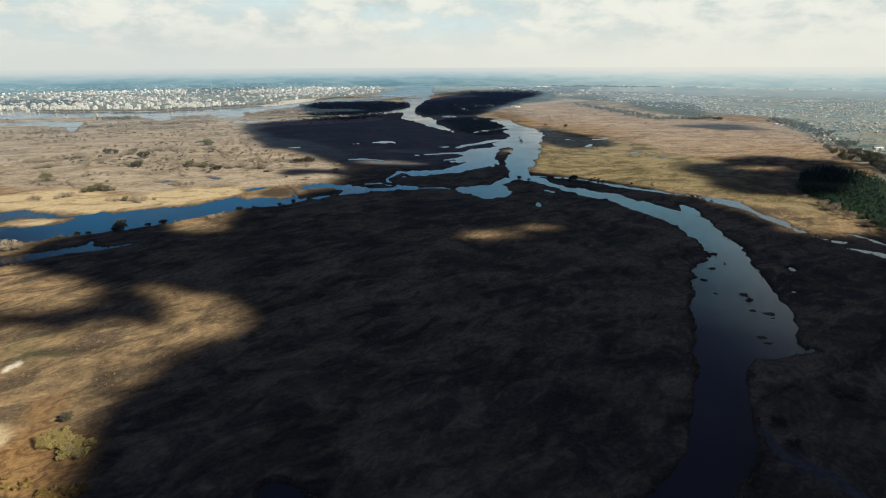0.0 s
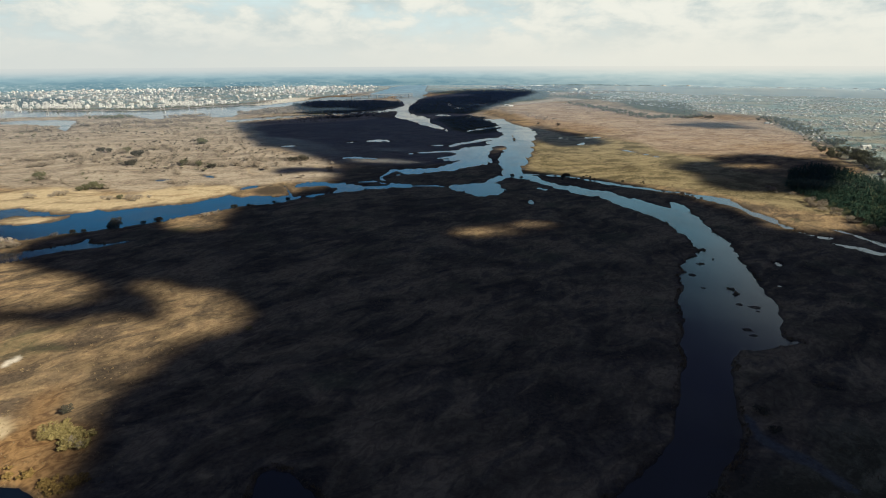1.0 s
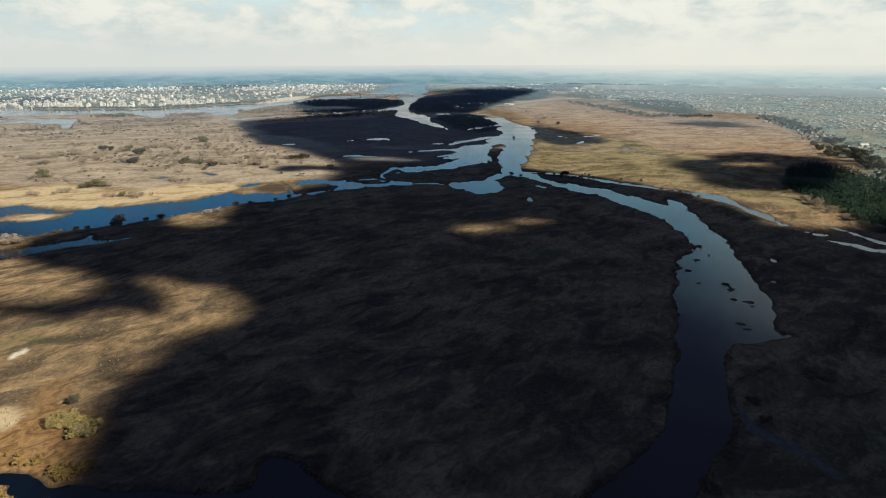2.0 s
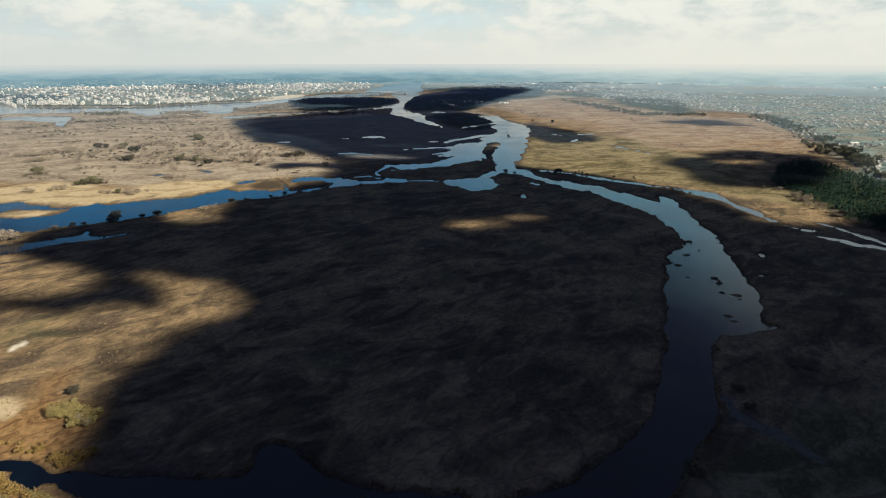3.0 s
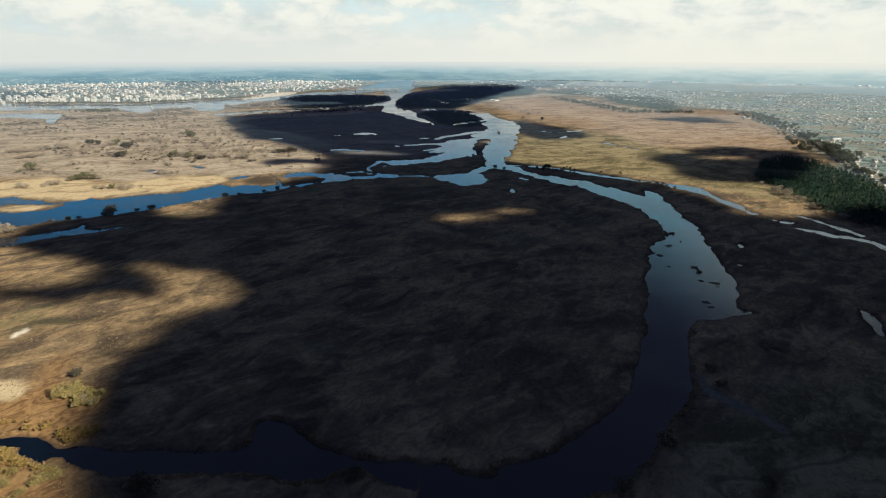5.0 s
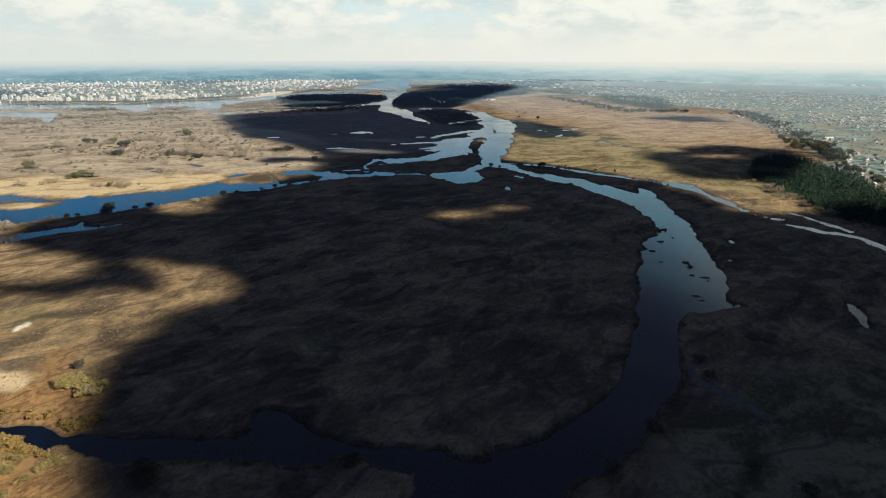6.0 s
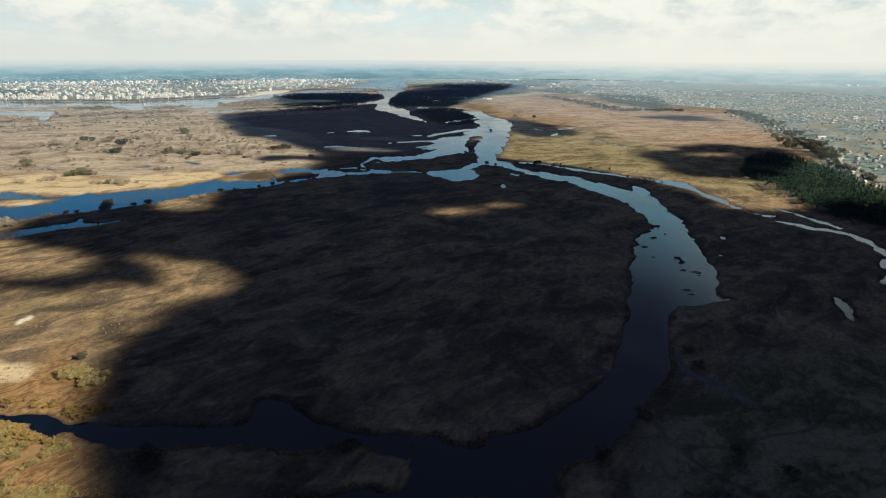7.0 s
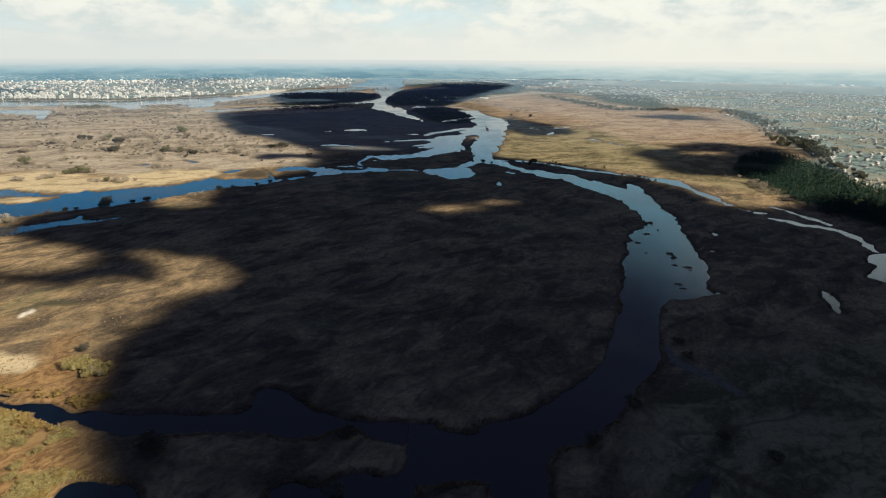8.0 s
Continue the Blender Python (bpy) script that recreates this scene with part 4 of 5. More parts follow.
def island_material(name, colours, rough=0.85):
    """For joined pieces: each island takes one of the colours."""
    m, n = material(name)
    pick = n.add("ShaderNodeNewGeometry").outputs["Random Per Island"]
    colour = colours[0]
    for i, c in enumerate(colours[1:], 1):
        colour = n.mix(n.math("GREATER_THAN", pick, i / len(colours)), colour, c)
    grime = n.ramp(n.noise(n.place(), 0.5, 4.0, 0.6), 0.4, 0.7, 0.0, 0.3)
    n.surface(n.mix(grime, colour, (0.16, 0.15, 0.13)), rough, gloss=0.2)
    return m


BARK = plaster_material("bark", (0.10, 0.08, 0.06), (0.19, 0.155, 0.12), 2.0)
LEAVES = {
    "pale": foliage_material("willow_twigs", (0.23, 0.20, 0.165), (0.50, 0.44, 0.365)),
    "green": foliage_material("alder_leaves", (0.085, 0.092, 0.055), (0.24, 0.235, 0.145)),
    "dark": foliage_material("dark_twigs", (0.050, 0.050, 0.042), (0.125, 0.118, 0.09)),
    "yellow": foliage_material("yellow_leaves", (0.15, 0.125, 0.050), (0.52, 0.44, 0.20)),
    "dull": foliage_material("faded_leaves", (0.06, 0.055, 0.035), (0.15, 0.14, 0.09)),
    "pine": foliage_material("pine_needles", (0.018, 0.047, 0.036), (0.043, 0.095, 0.066)),
    "bank": foliage_material("rusty_bank_leaves", (0.10, 0.066, 0.026), (0.46, 0.33, 0.12)),
    "reed": foliage_material("dry_reed", (0.16, 0.115, 0.065), (0.46, 0.35, 0.20)),
    # far trees: haze is mixed into these greyed, bluish leaf colours
    "wood": foliage_material("hazed_wood_leaves", (0.068, 0.104, 0.115), (0.16, 0.20, 0.20)),
    "garden": foliage_material("hazed_garden_leaves", (0.11, 0.15, 0.125), (0.30, 0.34, 0.28)),
    "street": foliage_material("hazed_street_leaves", (0.10, 0.15, 0.135), (0.24, 0.30, 0.26)),
}
rng = np.random.default_rng(7)


def part(name, points, faces, mat, parent=None, label="", smooth=False):
    me = bpy.data.meshes.new(name)
    me.from_pydata([tuple(map(float, p)) for p in points], [], [tuple(map(int, f)) for f in faces])
    me.validate()
    me.materials.append(mat)
    if smooth:
        me.polygons.foreach_set("use_smooth", np.ones(len(me.polygons), bool))
    ob = new(name, me)
    if parent is not None:
        ob.parent = parent
    return tagged(ob, label) if label else ob


def tube(path, radii, sides=6):
    """A tapered tube along a path, as points and faces."""
    pts, faces = [], []
    for i, (p, r) in enumerate(zip(path, radii)):
        d = (Vector(path[min(i + 1, len(path) - 1)]) - Vector(path[max(i - 1, 0)])).normalized()
        side = d.orthogonal().normalized()
        up = d.cross(side)
        for k in range(sides):
            a = 2 * math.pi * k / sides
            pts.append(Vector(p) + r * (math.cos(a) * side + math.sin(a) * up))
    for i in range(len(path) - 1):
        for k in range(sides):
            a, b = i * sides + k, i * sides + (k + 1) % sides
            faces.append((a, b, b + sides, a + sides))
    faces.append(tuple(range((len(path) - 1) * sides, len(path) * sides)))
    return pts, faces


def joined(pieces):
    pts, faces = [], []
    for p, f in pieces:
        k = len(pts)
        pts += list(p)
        faces += [tuple(i + k for i in face) for face in f]
    return pts, faces


def leaf_cloud(lobes, count, size, r):
    """Leaf sprays over several lobes (centre, radii): points and triangles as arrays."""
    weight = np.array([a * b + b * c + a * c for _, (a, b, c) in lobes])
    pick = r.choice(len(lobes), count, p=weight / weight.sum())
    centre, radii = np.array([l[0] for l in lobes])[pick], np.array([l[1] for l in lobes])[pick]
    d = r.normal(size=(count, 3))
    d /= np.linalg.norm(d, axis=1)[:, None]
    at = centre + d * radii * (r.uniform(0.55, 1.08, (count, 1)))
    a = r.normal(size=(count, 3)) + d * 0.3
    a /= np.linalg.norm(a, axis=1)[:, None]
    b = np.cross(a, r.normal(size=(count, 3)))
    b /= np.linalg.norm(b, axis=1)[:, None]
    s = size * r.uniform(0.6, 1.4, (count, 1))
    pts = np.stack([at - a * s, at + b * s * 0.55, at + a * s, at - b * s * 0.55], 1).reshape(-1, 3)
    q = np.arange(count * 4).reshape(-1, 4)
    return pts, q


def make_tree(kind, seed, stems, spread, leaves, leaf, label, category, name):
    """A tree or shrub one metre tall, with its limbs and a crown of leaf sprays."""
    r = np.random.default_rng(seed)
    root = new(name)
    tagged(root, label, category)
    limbs, lobes = [], [((0, 0, 0.30), (spread * 0.80, spread * 0.80, 0.26)), ((0, 0, 0.58), (spread * 0.62, spread * 0.62, 0.28))]
    for i in range(stems):
        a = 2 * math.pi * (i + r.uniform(0, 0.7)) / stems
        out = spread * r.uniform(0.35, 1.0) * (0.25 if stems == 1 else 1)
        top = Vector((math.cos(a) * out, math.sin(a) * out, r.uniform(0.6, 0.84)))
        foot = Vector((math.cos(a) * 0.03, math.sin(a) * 0.03, -0.04))
        mid = foot.lerp(top, 0.5) + Vector((0, 0, 0.06))
        limbs.append(tube([foot, mid, top], [0.035 if stems < 3 else 0.02, 0.018, 0.006], 5))
        w = spread * r.uniform(0.36, 0.58)
        lobes.append((tuple(top * 0.92), (w, w * r.uniform(0.8, 1.2), r.uniform(0.15, 0.25))))
        for _ in range(2):
            b = a + r.uniform(-1.2, 1.2)
            end = mid + Vector((math.cos(b) * spread * 0.55, math.sin(b) * spread * 0.55, r.uniform(0.0, 0.24)))
            limbs.append(tube([mid, end], [0.014, 0.004], 4))
            w = spread * r.uniform(0.26, 0.42)
            lobes.append((tuple(end), (w, w, r.uniform(0.11, 0.2))))
    part("trunk", *joined(limbs), BARK, root)
    pts, quads = leaf_cloud(lobes, leaves, leaf, r)
    pts[:, 2] = np.clip(pts[:, 2], 0.03, 1.02)
    crown = sheet("crown", pts, quads, LEAVES[kind], smooth=False)
    crown.parent = root
    return root


TREE_LOOK = {
    "pale": (5, 0.55, 620, 0.05, "bare grey-brown willow shrub standing in dry marsh grass", "shrub", "willow_shrub"),
    "green": (4, 0.46, 900, 0.055, "olive-green alder tree with thinning autumn leaves", "tree", "alder_tree"),
    "dark": (4, 0.48, 1000, 0.055, "dark brown leafless shrub on the river bank", "shrub", "bank_shrub"),
    "yellow": (6, 0.72, 900, 0.055, "spreading shrub with yellow-green autumn leaves among rust-brown grass", "shrub", "yellow_shrub"),
    "dull": (5, 0.62, 700, 0.055, "faded olive shrub growing in the shaded reed bed", "shrub", "reed_bed_shrub"),
}


def in_patch(outline, count, r, rough=6.0):
    p = np.array(outline)
    low, high = p.min(0), p.max(0)
    x, y = r.uniform(low[0], high[0], count), r.uniform(low[1], high[1], count)
    ok = (inside_by(outline, x, y) + rough * fbm(x, y, 40, 3, 71) > 0)
    x, y = x[ok], y[ok]
    dry = water_depth(x, y) < -2
    return x[dry], y[dry]


def plant(sources, x, y, z, height, r):
    m = pose(x, y, z - 0.03 * height, 0, 0, r.uniform(0, 360))
    ob = copy_thing(sources[int(r.integers(len(sources)))], m)
    k = height * r.uniform(1.0, 1.3)
    ob.matrix_basis = m @ Matrix.Diagonal((k * r.uniform(0.9, 1.25), k * r.uniform(0.9, 1.25), k, 1))
    return ob


def plant_all():
    r = np.random.default_rng(21)
    for kind, look_of in TREE_LOOK.items():
        sources = [make_tree(kind, 100 + 7 * i + len(kind), *look_of) for i in range(3)]
        spots = [s for key, l in TREES.items() if key.strip("_") == kind for s in l]
        for (x0, y0), (x1, y1), count, height, k in HEDGES:
            if k == kind and y0 < 1500:
                for _ in range(count):
                    t = r.uniform(0, 1)
                    away = 14 * max(1.0, y0 / 1000)
                    spots.append((x0 + t * (x1 - x0) + r.normal() * away * 0.4, y0 + t * (y1 - y0) + r.normal() * away, height * r.uniform(0.6, 1.15)))
        if kind == "pale":
            wx, wy = in_patch(COVER["pale"][0][0], 6000, r, 20.0)
            drift = fbm(wx * 0.5, wy, 120, 3, 44)
            keep = (wy < 1650) & (drift > 0.45) & (wx > -0.9 * (wy + 60))
            spots += [(a, b, r.uniform(4.5, 8.5)) for a, b in zip(wx[keep][:55], wy[keep][:55])]
        x, y = np.array([s[0] for s in spots], float), np.array([s[1] for s in spots], float)
        dry = water_depth(x, y)
        level = np.maximum(land_height(x, y, dry), -0.1)
        for (px, py, h), wet, z in zip(spots, dry, level):
            if wet < 0.4 or h > 3.9 and py < 450:
                tagged(plant(sources, px, py, float(z), h, r), group={"pale": "willow shrubs on the marsh", "green": "alder trees", "dark": "shrubs along the banks",
                                                            "yellow": "yellow shrubs", "dull": "shrubs in the reed bed"}[kind])
        for s in sources:
            for o in (*s.children, s):
                bpy.data.objects.remove(o)


plant_all()


def spread_copies(name, template, quads, spots, mat, label, category, upright=True):
    """Many copies of a small template, joined: spots are x, y, z, size across, height, turn."""
    s = np.asarray(spots, float)
    c, d = np.cos(s[:, 5])[:, None], np.sin(s[:, 5])[:, None]
    tx, ty, tz = template[:, 0][None], template[:, 1][None], template[:, 2][None]
    pts = np.stack([s[:, 0:1] + s[:, 3:4] * (c * tx - d * ty), s[:, 1:2] + s[:, 3:4] * (d * tx + c * ty), s[:, 2:3] + s[:, 4:5] * tz], -1).reshape(-1, 3)
    q = (np.asarray(quads)[None] + (np.arange(len(s)) * len(template))[:, None, None]).reshape(-1, np.asarray(quads).shape[1])
    return tagged(sheet(name, pts, q, mat, smooth=False), label, category, kind="stuff")


def reed_template(blades, seed):
    r = np.random.default_rng(seed)
    pts, tris = [], []
    for i in range(blades):
        a, lean = r.uniform(0, 2 * math.pi), r.uniform(0.1, 0.55)
        b = a + 1.57 + r.uniform(-0.5, 0.5)
        cx, cy, wdt = 0.3 * math.cos(a) * r.uniform(0, 1), 0.3 * math.sin(a) * r.uniform(0, 1), r.uniform(0.14, 0.26)
        pts += [(cx - wdt * math.cos(b), cy - wdt * math.sin(b), -0.08), (cx + wdt * math.cos(b), cy + wdt * math.sin(b), -0.08),
                (cx + lean * math.cos(a), cy + lean * math.sin(a), r.uniform(0.6, 1.0))]
        tris.append((3 * i, 3 * i + 1, 3 * i + 2))
    return np.array(pts), np.array(tris)


def reed_beds():
    r = np.random.default_rng(33)
    # along the banks and over the near marsh
    n = 270000
    u = r.uniform(0, 1, n)
    dist = 140 * (780 / 140) ** u
    a = r.uniform(-0.80, 0.80, n)
    x, y = dist * np.sin(a), dist * np.cos(a) - 38
    wet = water_depth(x, y)
    patch = fbm(x, y, 40, 4, 61)
    bank = np.exp(-((wet + 1.9) / 1.6) ** 2) * smooth_step(-0.7, 0.3, fbm(x, y, 30, 3, 63))
    rusty = zone(COVER["rust"][0][0], x, y, 15, 12, 45)
    chance = np.clip(0.75 * bank + 0.05 * smooth_step(0.0, 0.6, patch) + 0.12 * rusty * smooth_step(0.1, 0.5, fbm(x, y, 13, 3, 62)), 0, 1)
    keep = (r.uniform(0, 1, n) < chance) & (wet < -0.15)
    x, y, wet, bank, dist = x[keep], y[keep], wet[keep], bank[keep], dist[keep]
    z = land_height(x, y, wet)
    far = np.clip(dist / 300, 0.8, 2.0)
    high = 0.95 * (0.45 + 1.0 * bank + 0.35 * r.uniform(0, 1, len(x))) * r.uniform(0.6, 1.2, len(x)) * far ** 0.3 * (0.55 + 1.1 * smooth_step(-0.3, 0.6, fbm(x, y, 8, 3, 64)))
    across = 1.3 * (0.7 + 0.5 * r.uniform(0, 1, len(x))) * far
    spots = np.stack([x, y, z, across, high, r.uniform(0, 6.28, len(x))], 1)
    half = len(spots) // 2
    for i, piece in enumerate((spots[:half], spots[half:])):
        spread_copies("reed_bed", *reed_template(6, 40 + i), piece, LEAVES["reed"], "dry straw-coloured reeds and sedge tufts along the water's edge", "reeds")


reed_beds()


def yellow_scrub():
    r = np.random.default_rng(77)
    x, y = in_patch(SCRUB, 44000, r, 6.0)
    keep = r.uniform(0, 1, len(x)) < smooth_step(-0.5, 0.3, fbm(x, y, 22, 3, 78))
    x, y = x[keep], y[keep]
    h = r.uniform(0.4, 1.3, len(x)) * (1 + 0.6 * (r.uniform(0, 1, len(x)) < 0.1))
    table = np.stack([x, y, land_height(x, y), h * r.uniform(1.2, 2.4, len(x)), h, r.uniform(0, 6.28, len(x))], 1)
    spread_copies("yellow_scrub", *crown_template(79, 13), table, LEAVES["yellow"], "low yellow-olive scrub along the lit bank", "scrub")
    # taller bushes on the banks and in one thicket
    x, y = in_patch(SCRUB, 9000, r, 8.0)
    wet = water_depth(x, y)
    keep = r.uniform(0, 1, len(x)) < np.clip(1.3 * np.exp(-((wet + 4.5) / 3.0) ** 2) + 0.45 * smooth_step(0.0, 0.6, fbm(x, y, 26, 3, 80)), 0, 1) * (fbm(x, y, 8, 3, 85) > 0.0)
    bx, by = in_patch(UPPER_BANK, 1200, r, 4.0)
    open_bits = fbm(bx, by, 7, 3, 83) > 0.05
    bx, by = bx[open_bits], by[open_bits]
    x, y, wet = np.concatenate([x[keep], bx]), np.concatenate([y[keep], by]), None
    tx, ty = in_patch(THICKET, 620, r, 7.0)
    clump = fbm(tx, ty, 8, 3, 81) > -0.05
    tx, ty = tx[clump], ty[clump]
    for i, (px, py, low, high, label) in enumerate(((x, y, 0.6, 2.6, "yellow-olive bushes crowding the lit river bank"),
                                                    (tx, ty, 1.4, 3.4, "thicket of yellow-green bushes in rust-brown grass"))):
        h = r.uniform(low, high, len(px))
        table = np.stack([px, py, land_height(px, py) - 0.1, h * r.uniform(1.0, 1.7, len(px)), h, r.uniform(0, 6.28, len(px))], 1)
        spread_copies("bank_bushes", *crown_template(84 + i, 60), table, LEAVES["bank" if i == 0 else "yellow"], label, "bushes")


# ---------------------------------------------------------------- woods
def crown_template(seed, leaves, cone=False):
    r = np.random.default_rng(seed)
    if cone:
        t = r.uniform(0, 1, leaves) ** 0.8
        a = r.uniform(0, 6.283, leaves)
        rad = 0.34 * (1 - t) ** 0.75 * r.uniform(0.6, 1.1, leaves) + 0.02
        at = np.stack([rad * np.cos(a), rad * np.sin(a), 0.22 + 0.78 * t], 1)
        out = np.stack([np.cos(a), np.sin(a), -0.35 + 0 * a], 1)
        side = np.stack([-np.sin(a), np.cos(a), r.uniform(-0.3, 0.3, leaves)], 1)
        s = 0.16 * r.uniform(0.6, 1.3, (leaves, 1))
        pts = np.stack([at - out * s * 0.4, at + side * s * 0.7, at + out * s, at - side * s * 0.7], 1).reshape(-1, 3)
        return pts, np.arange(leaves * 4).reshape(-1, 4)
    lobes = [((r.uniform(-0.2, 0.2), r.uniform(-0.2, 0.2), r.uniform(0.45, 0.8)), (0.3, 0.3, 0.2)) for _ in range(5)]
    return leaf_cloud(lobes, leaves, 0.16, r)


def wood(name, outline, spacing, size, height, mat, label, category, cone, leaves, seed):
    r = np.random.default_rng(seed)
    p = rounded(outline)
    area = np.prod(p.max(0) - p.min(0))
    x, y = in_patch(outline, int(area / spacing ** 2), r)
    spots = np.stack([x, y, 0.4 + 0 * x, size * r.uniform(0.7, 1.25, len(x)), height * r.uniform(0.7, 1.15, len(x)), r.uniform(0, 6.28, len(x))], 1)
    if len(spots):
        return spread_copies(name, *crown_template(seed, leaves, cone), spots, mat, label, category)


yellow_scrub()


def field_scrub():
    """Low willow scrub in drifts over the lit marsh beyond the west river."""
    r = np.random.default_rng(66)
    outline = COVER["pale"][0][0]
    for i, (kind, count, low, high, label) in enumerate((("pale", 5200, 1.8, 6.5, "drifts of low grey-brown willow scrub over dry marsh grass"),
                                                         ("green", 1500, 1.8, 6.0, "patches of low olive scrub over dry marsh grass"),
                                                         ("dark", 2400, 1.2, 4.4, "patches of low dark-brown scrub over dry marsh grass"))):
        x, y = in_patch(outline, count * 6, r, 20.0)
        drift = fbm(x * 0.45 + 0.3 * y, y, 90, 4, 67 + i)
        keep = r.uniform(0, 1, len(x)) < smooth_step(0.15, 0.75, drift)
        x, y = x[keep][:count], y[keep][:count]
        h = r.uniform(low, high, len(x))
        table = np.stack([x, y, land_height(x, y) - 0.1, h * r.uniform(1.2, 2.4, len(x)), h, r.uniform(0, 6.28, len(x))], 1)
        spread_copies("field_scrub", *crown_template(120 + i, 40), table, LEAVES[kind], label, "scrub")


field_scrub()


def far_hedges():
    """Shrub rows beyond the delta, too far to pick apart."""
    r = np.random.default_rng(57)
    for i, (kind, label) in enumerate((("pale", "distant rows of bare grey-brown willow shrubs"), ("green", "distant rows of olive-green trees"), ("dark", "distant rows of dark shrubs"))):
        spots = []
        for (x0, y0), (x1, y1), count, height, k in HEDGES:
            if k == kind and y0 >= 1500:
                for _ in range(int(count * 4.5)):
                    t = r.uniform(0, 1)
                    h = height * r.uniform(0.5, 1.0)
                    spots.append((x0 + t * (x1 - x0) + r.normal() * 18, y0 + t * (y1 - y0) + r.normal() * 24, 0.3, h * r.uniform(1.0, 1.8), h, r.uniform(0, 6.28)))
        if spots:
            spots = np.array(spots)
            spots = spots[water_depth(spots[:, 0], spots[:, 1]) < -1]
            spread_copies("shrub_row", *crown_template(91 + i, 40), spots, LEAVES[kind], label, "shrubs")


far_hedges()
WOODS = COVER["wood"]
wood("pine_forest", WOODS[0][0], 4.6, 5.2, 9.0, LEAVES["pine"], "dense dark-green pine plantation beside the village", "forest", True, 36, 81)
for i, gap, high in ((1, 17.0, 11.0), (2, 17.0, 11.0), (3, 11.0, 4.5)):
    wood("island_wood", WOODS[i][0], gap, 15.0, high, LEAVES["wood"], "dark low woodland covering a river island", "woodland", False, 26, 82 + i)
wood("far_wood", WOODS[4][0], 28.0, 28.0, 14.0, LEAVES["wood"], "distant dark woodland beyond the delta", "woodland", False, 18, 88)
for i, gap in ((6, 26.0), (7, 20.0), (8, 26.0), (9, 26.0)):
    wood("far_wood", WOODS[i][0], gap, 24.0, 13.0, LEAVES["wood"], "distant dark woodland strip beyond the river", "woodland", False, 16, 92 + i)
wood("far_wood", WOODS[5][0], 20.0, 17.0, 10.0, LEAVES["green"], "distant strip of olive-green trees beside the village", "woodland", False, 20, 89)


# ---------------------------------------------------------------- houses, city, bridge
def box(x0, x1, y0, y1, z0, z1):
    p = [(x, y, z) for z in (z0, z1) for x, y in ((x0, y0), (x1, y0), (x1, y1), (x0, y1))]
    return p, [(3, 2, 1, 0), (4, 5, 6, 7), (0, 1, 5, 4), (1, 2, 6, 5), (2, 3, 7, 6), (3, 0, 4, 7)]


def gable(x, y, z0, z1, over=0.5, thick=0.18):
    """A pitched roof with eaves, along x."""
    x, y = x + over, y + over
    lower = z0 - over * (z1 - z0) / y
    p = []
    for s in (-x, x):
        p += [(s, -y, lower), (s, 0, z1), (s, y, lower), (s, y, lower + thick), (s, 0, z1 + thick), (s, -y, lower + thick)]
    f = [(0, 1, 2, 3, 4, 5)[::-1], (6, 7, 8, 9, 10, 11)] + [(i, (i + 1) % 6, (i + 1) % 6 + 6, i + 6) for i in range(6)]
    return p, f


WALLS = plaster_material("painted_plaster", (0.50, 0.49, 0.46), (0.86, 0.85, 0.83))
BLOCK_WALLS = plaster_material("panel_block_walls", (0.62, 0.60, 0.57), (0.86, 0.86, 0.84), 0.15)
TILES = plaster_material("roof_sheeting", (0.16, 0.15, 0.14), (0.62, 0.62, 0.61), 0.8)
WHITE_SHEET = plaster_material("white_sheet_metal", (0.70, 0.71, 0.72), (0.86, 0.87, 0.87), 0.3)
BITUMEN = plaster_material("flat_roof_felt", (0.16, 0.16, 0.16), (0.36, 0.36, 0.35), 0.2)
CONCRETE = plaster_material("bridge_concrete", (0.26, 0.26, 0.25), (0.36, 0.36, 0.35), 0.3)
PANES = plaster_material("window_glass", (0.04, 0.05, 0.06), (0.10, 0.12, 0.13), 0.5)


def make_house(kind):
    root = new("village_house")
    tagged(root, ("pale plastered village house with a grey pitched roof", "whitewashed village house with a low sheet-metal roof",
                  "small cream village house with a pitched roof and lean-to")[kind], "house", "houses of the village")
    x, y, z, ridge = ((3.1, 2.5, 2.4, 4.1), (3.7, 2.5, 2.4, 3.9), (2.7, 2.3, 2.3, 3.8))[kind]
    wall_pts, wall_faces = box(-x, x, -y, y, -0.3, z)
    k = len(wall_pts)
    wall_pts += [(-x, 0, ridge - 0.2), (x, 0, ridge - 0.2)]
    wall_faces += [(4, 7, k), (5, k + 1, 6)]
    part("wall", wall_pts, wall_faces, WALLS, root)
    roof = part("roof", *gable(x, y, z, ridge), TILES, root)
    part("chimney", *box(x * 0.3, x * 0.3 + 0.6, 0.3, 0.9, ridge - 1.2, ridge + 0.9), WALLS, roof)
    for s in (-0.55, 0.1, 0.6):
        part("window", *box(s * x, s * x + 1.0, -y - 0.04, -y + 0.05, 0.9, 1.9), PANES, root)
    if kind == 2:
        part("lean_to", *box(x, x + 3, -y * 0.6, y * 0.6, -0.3, 2.4), WALLS, root)
    return root


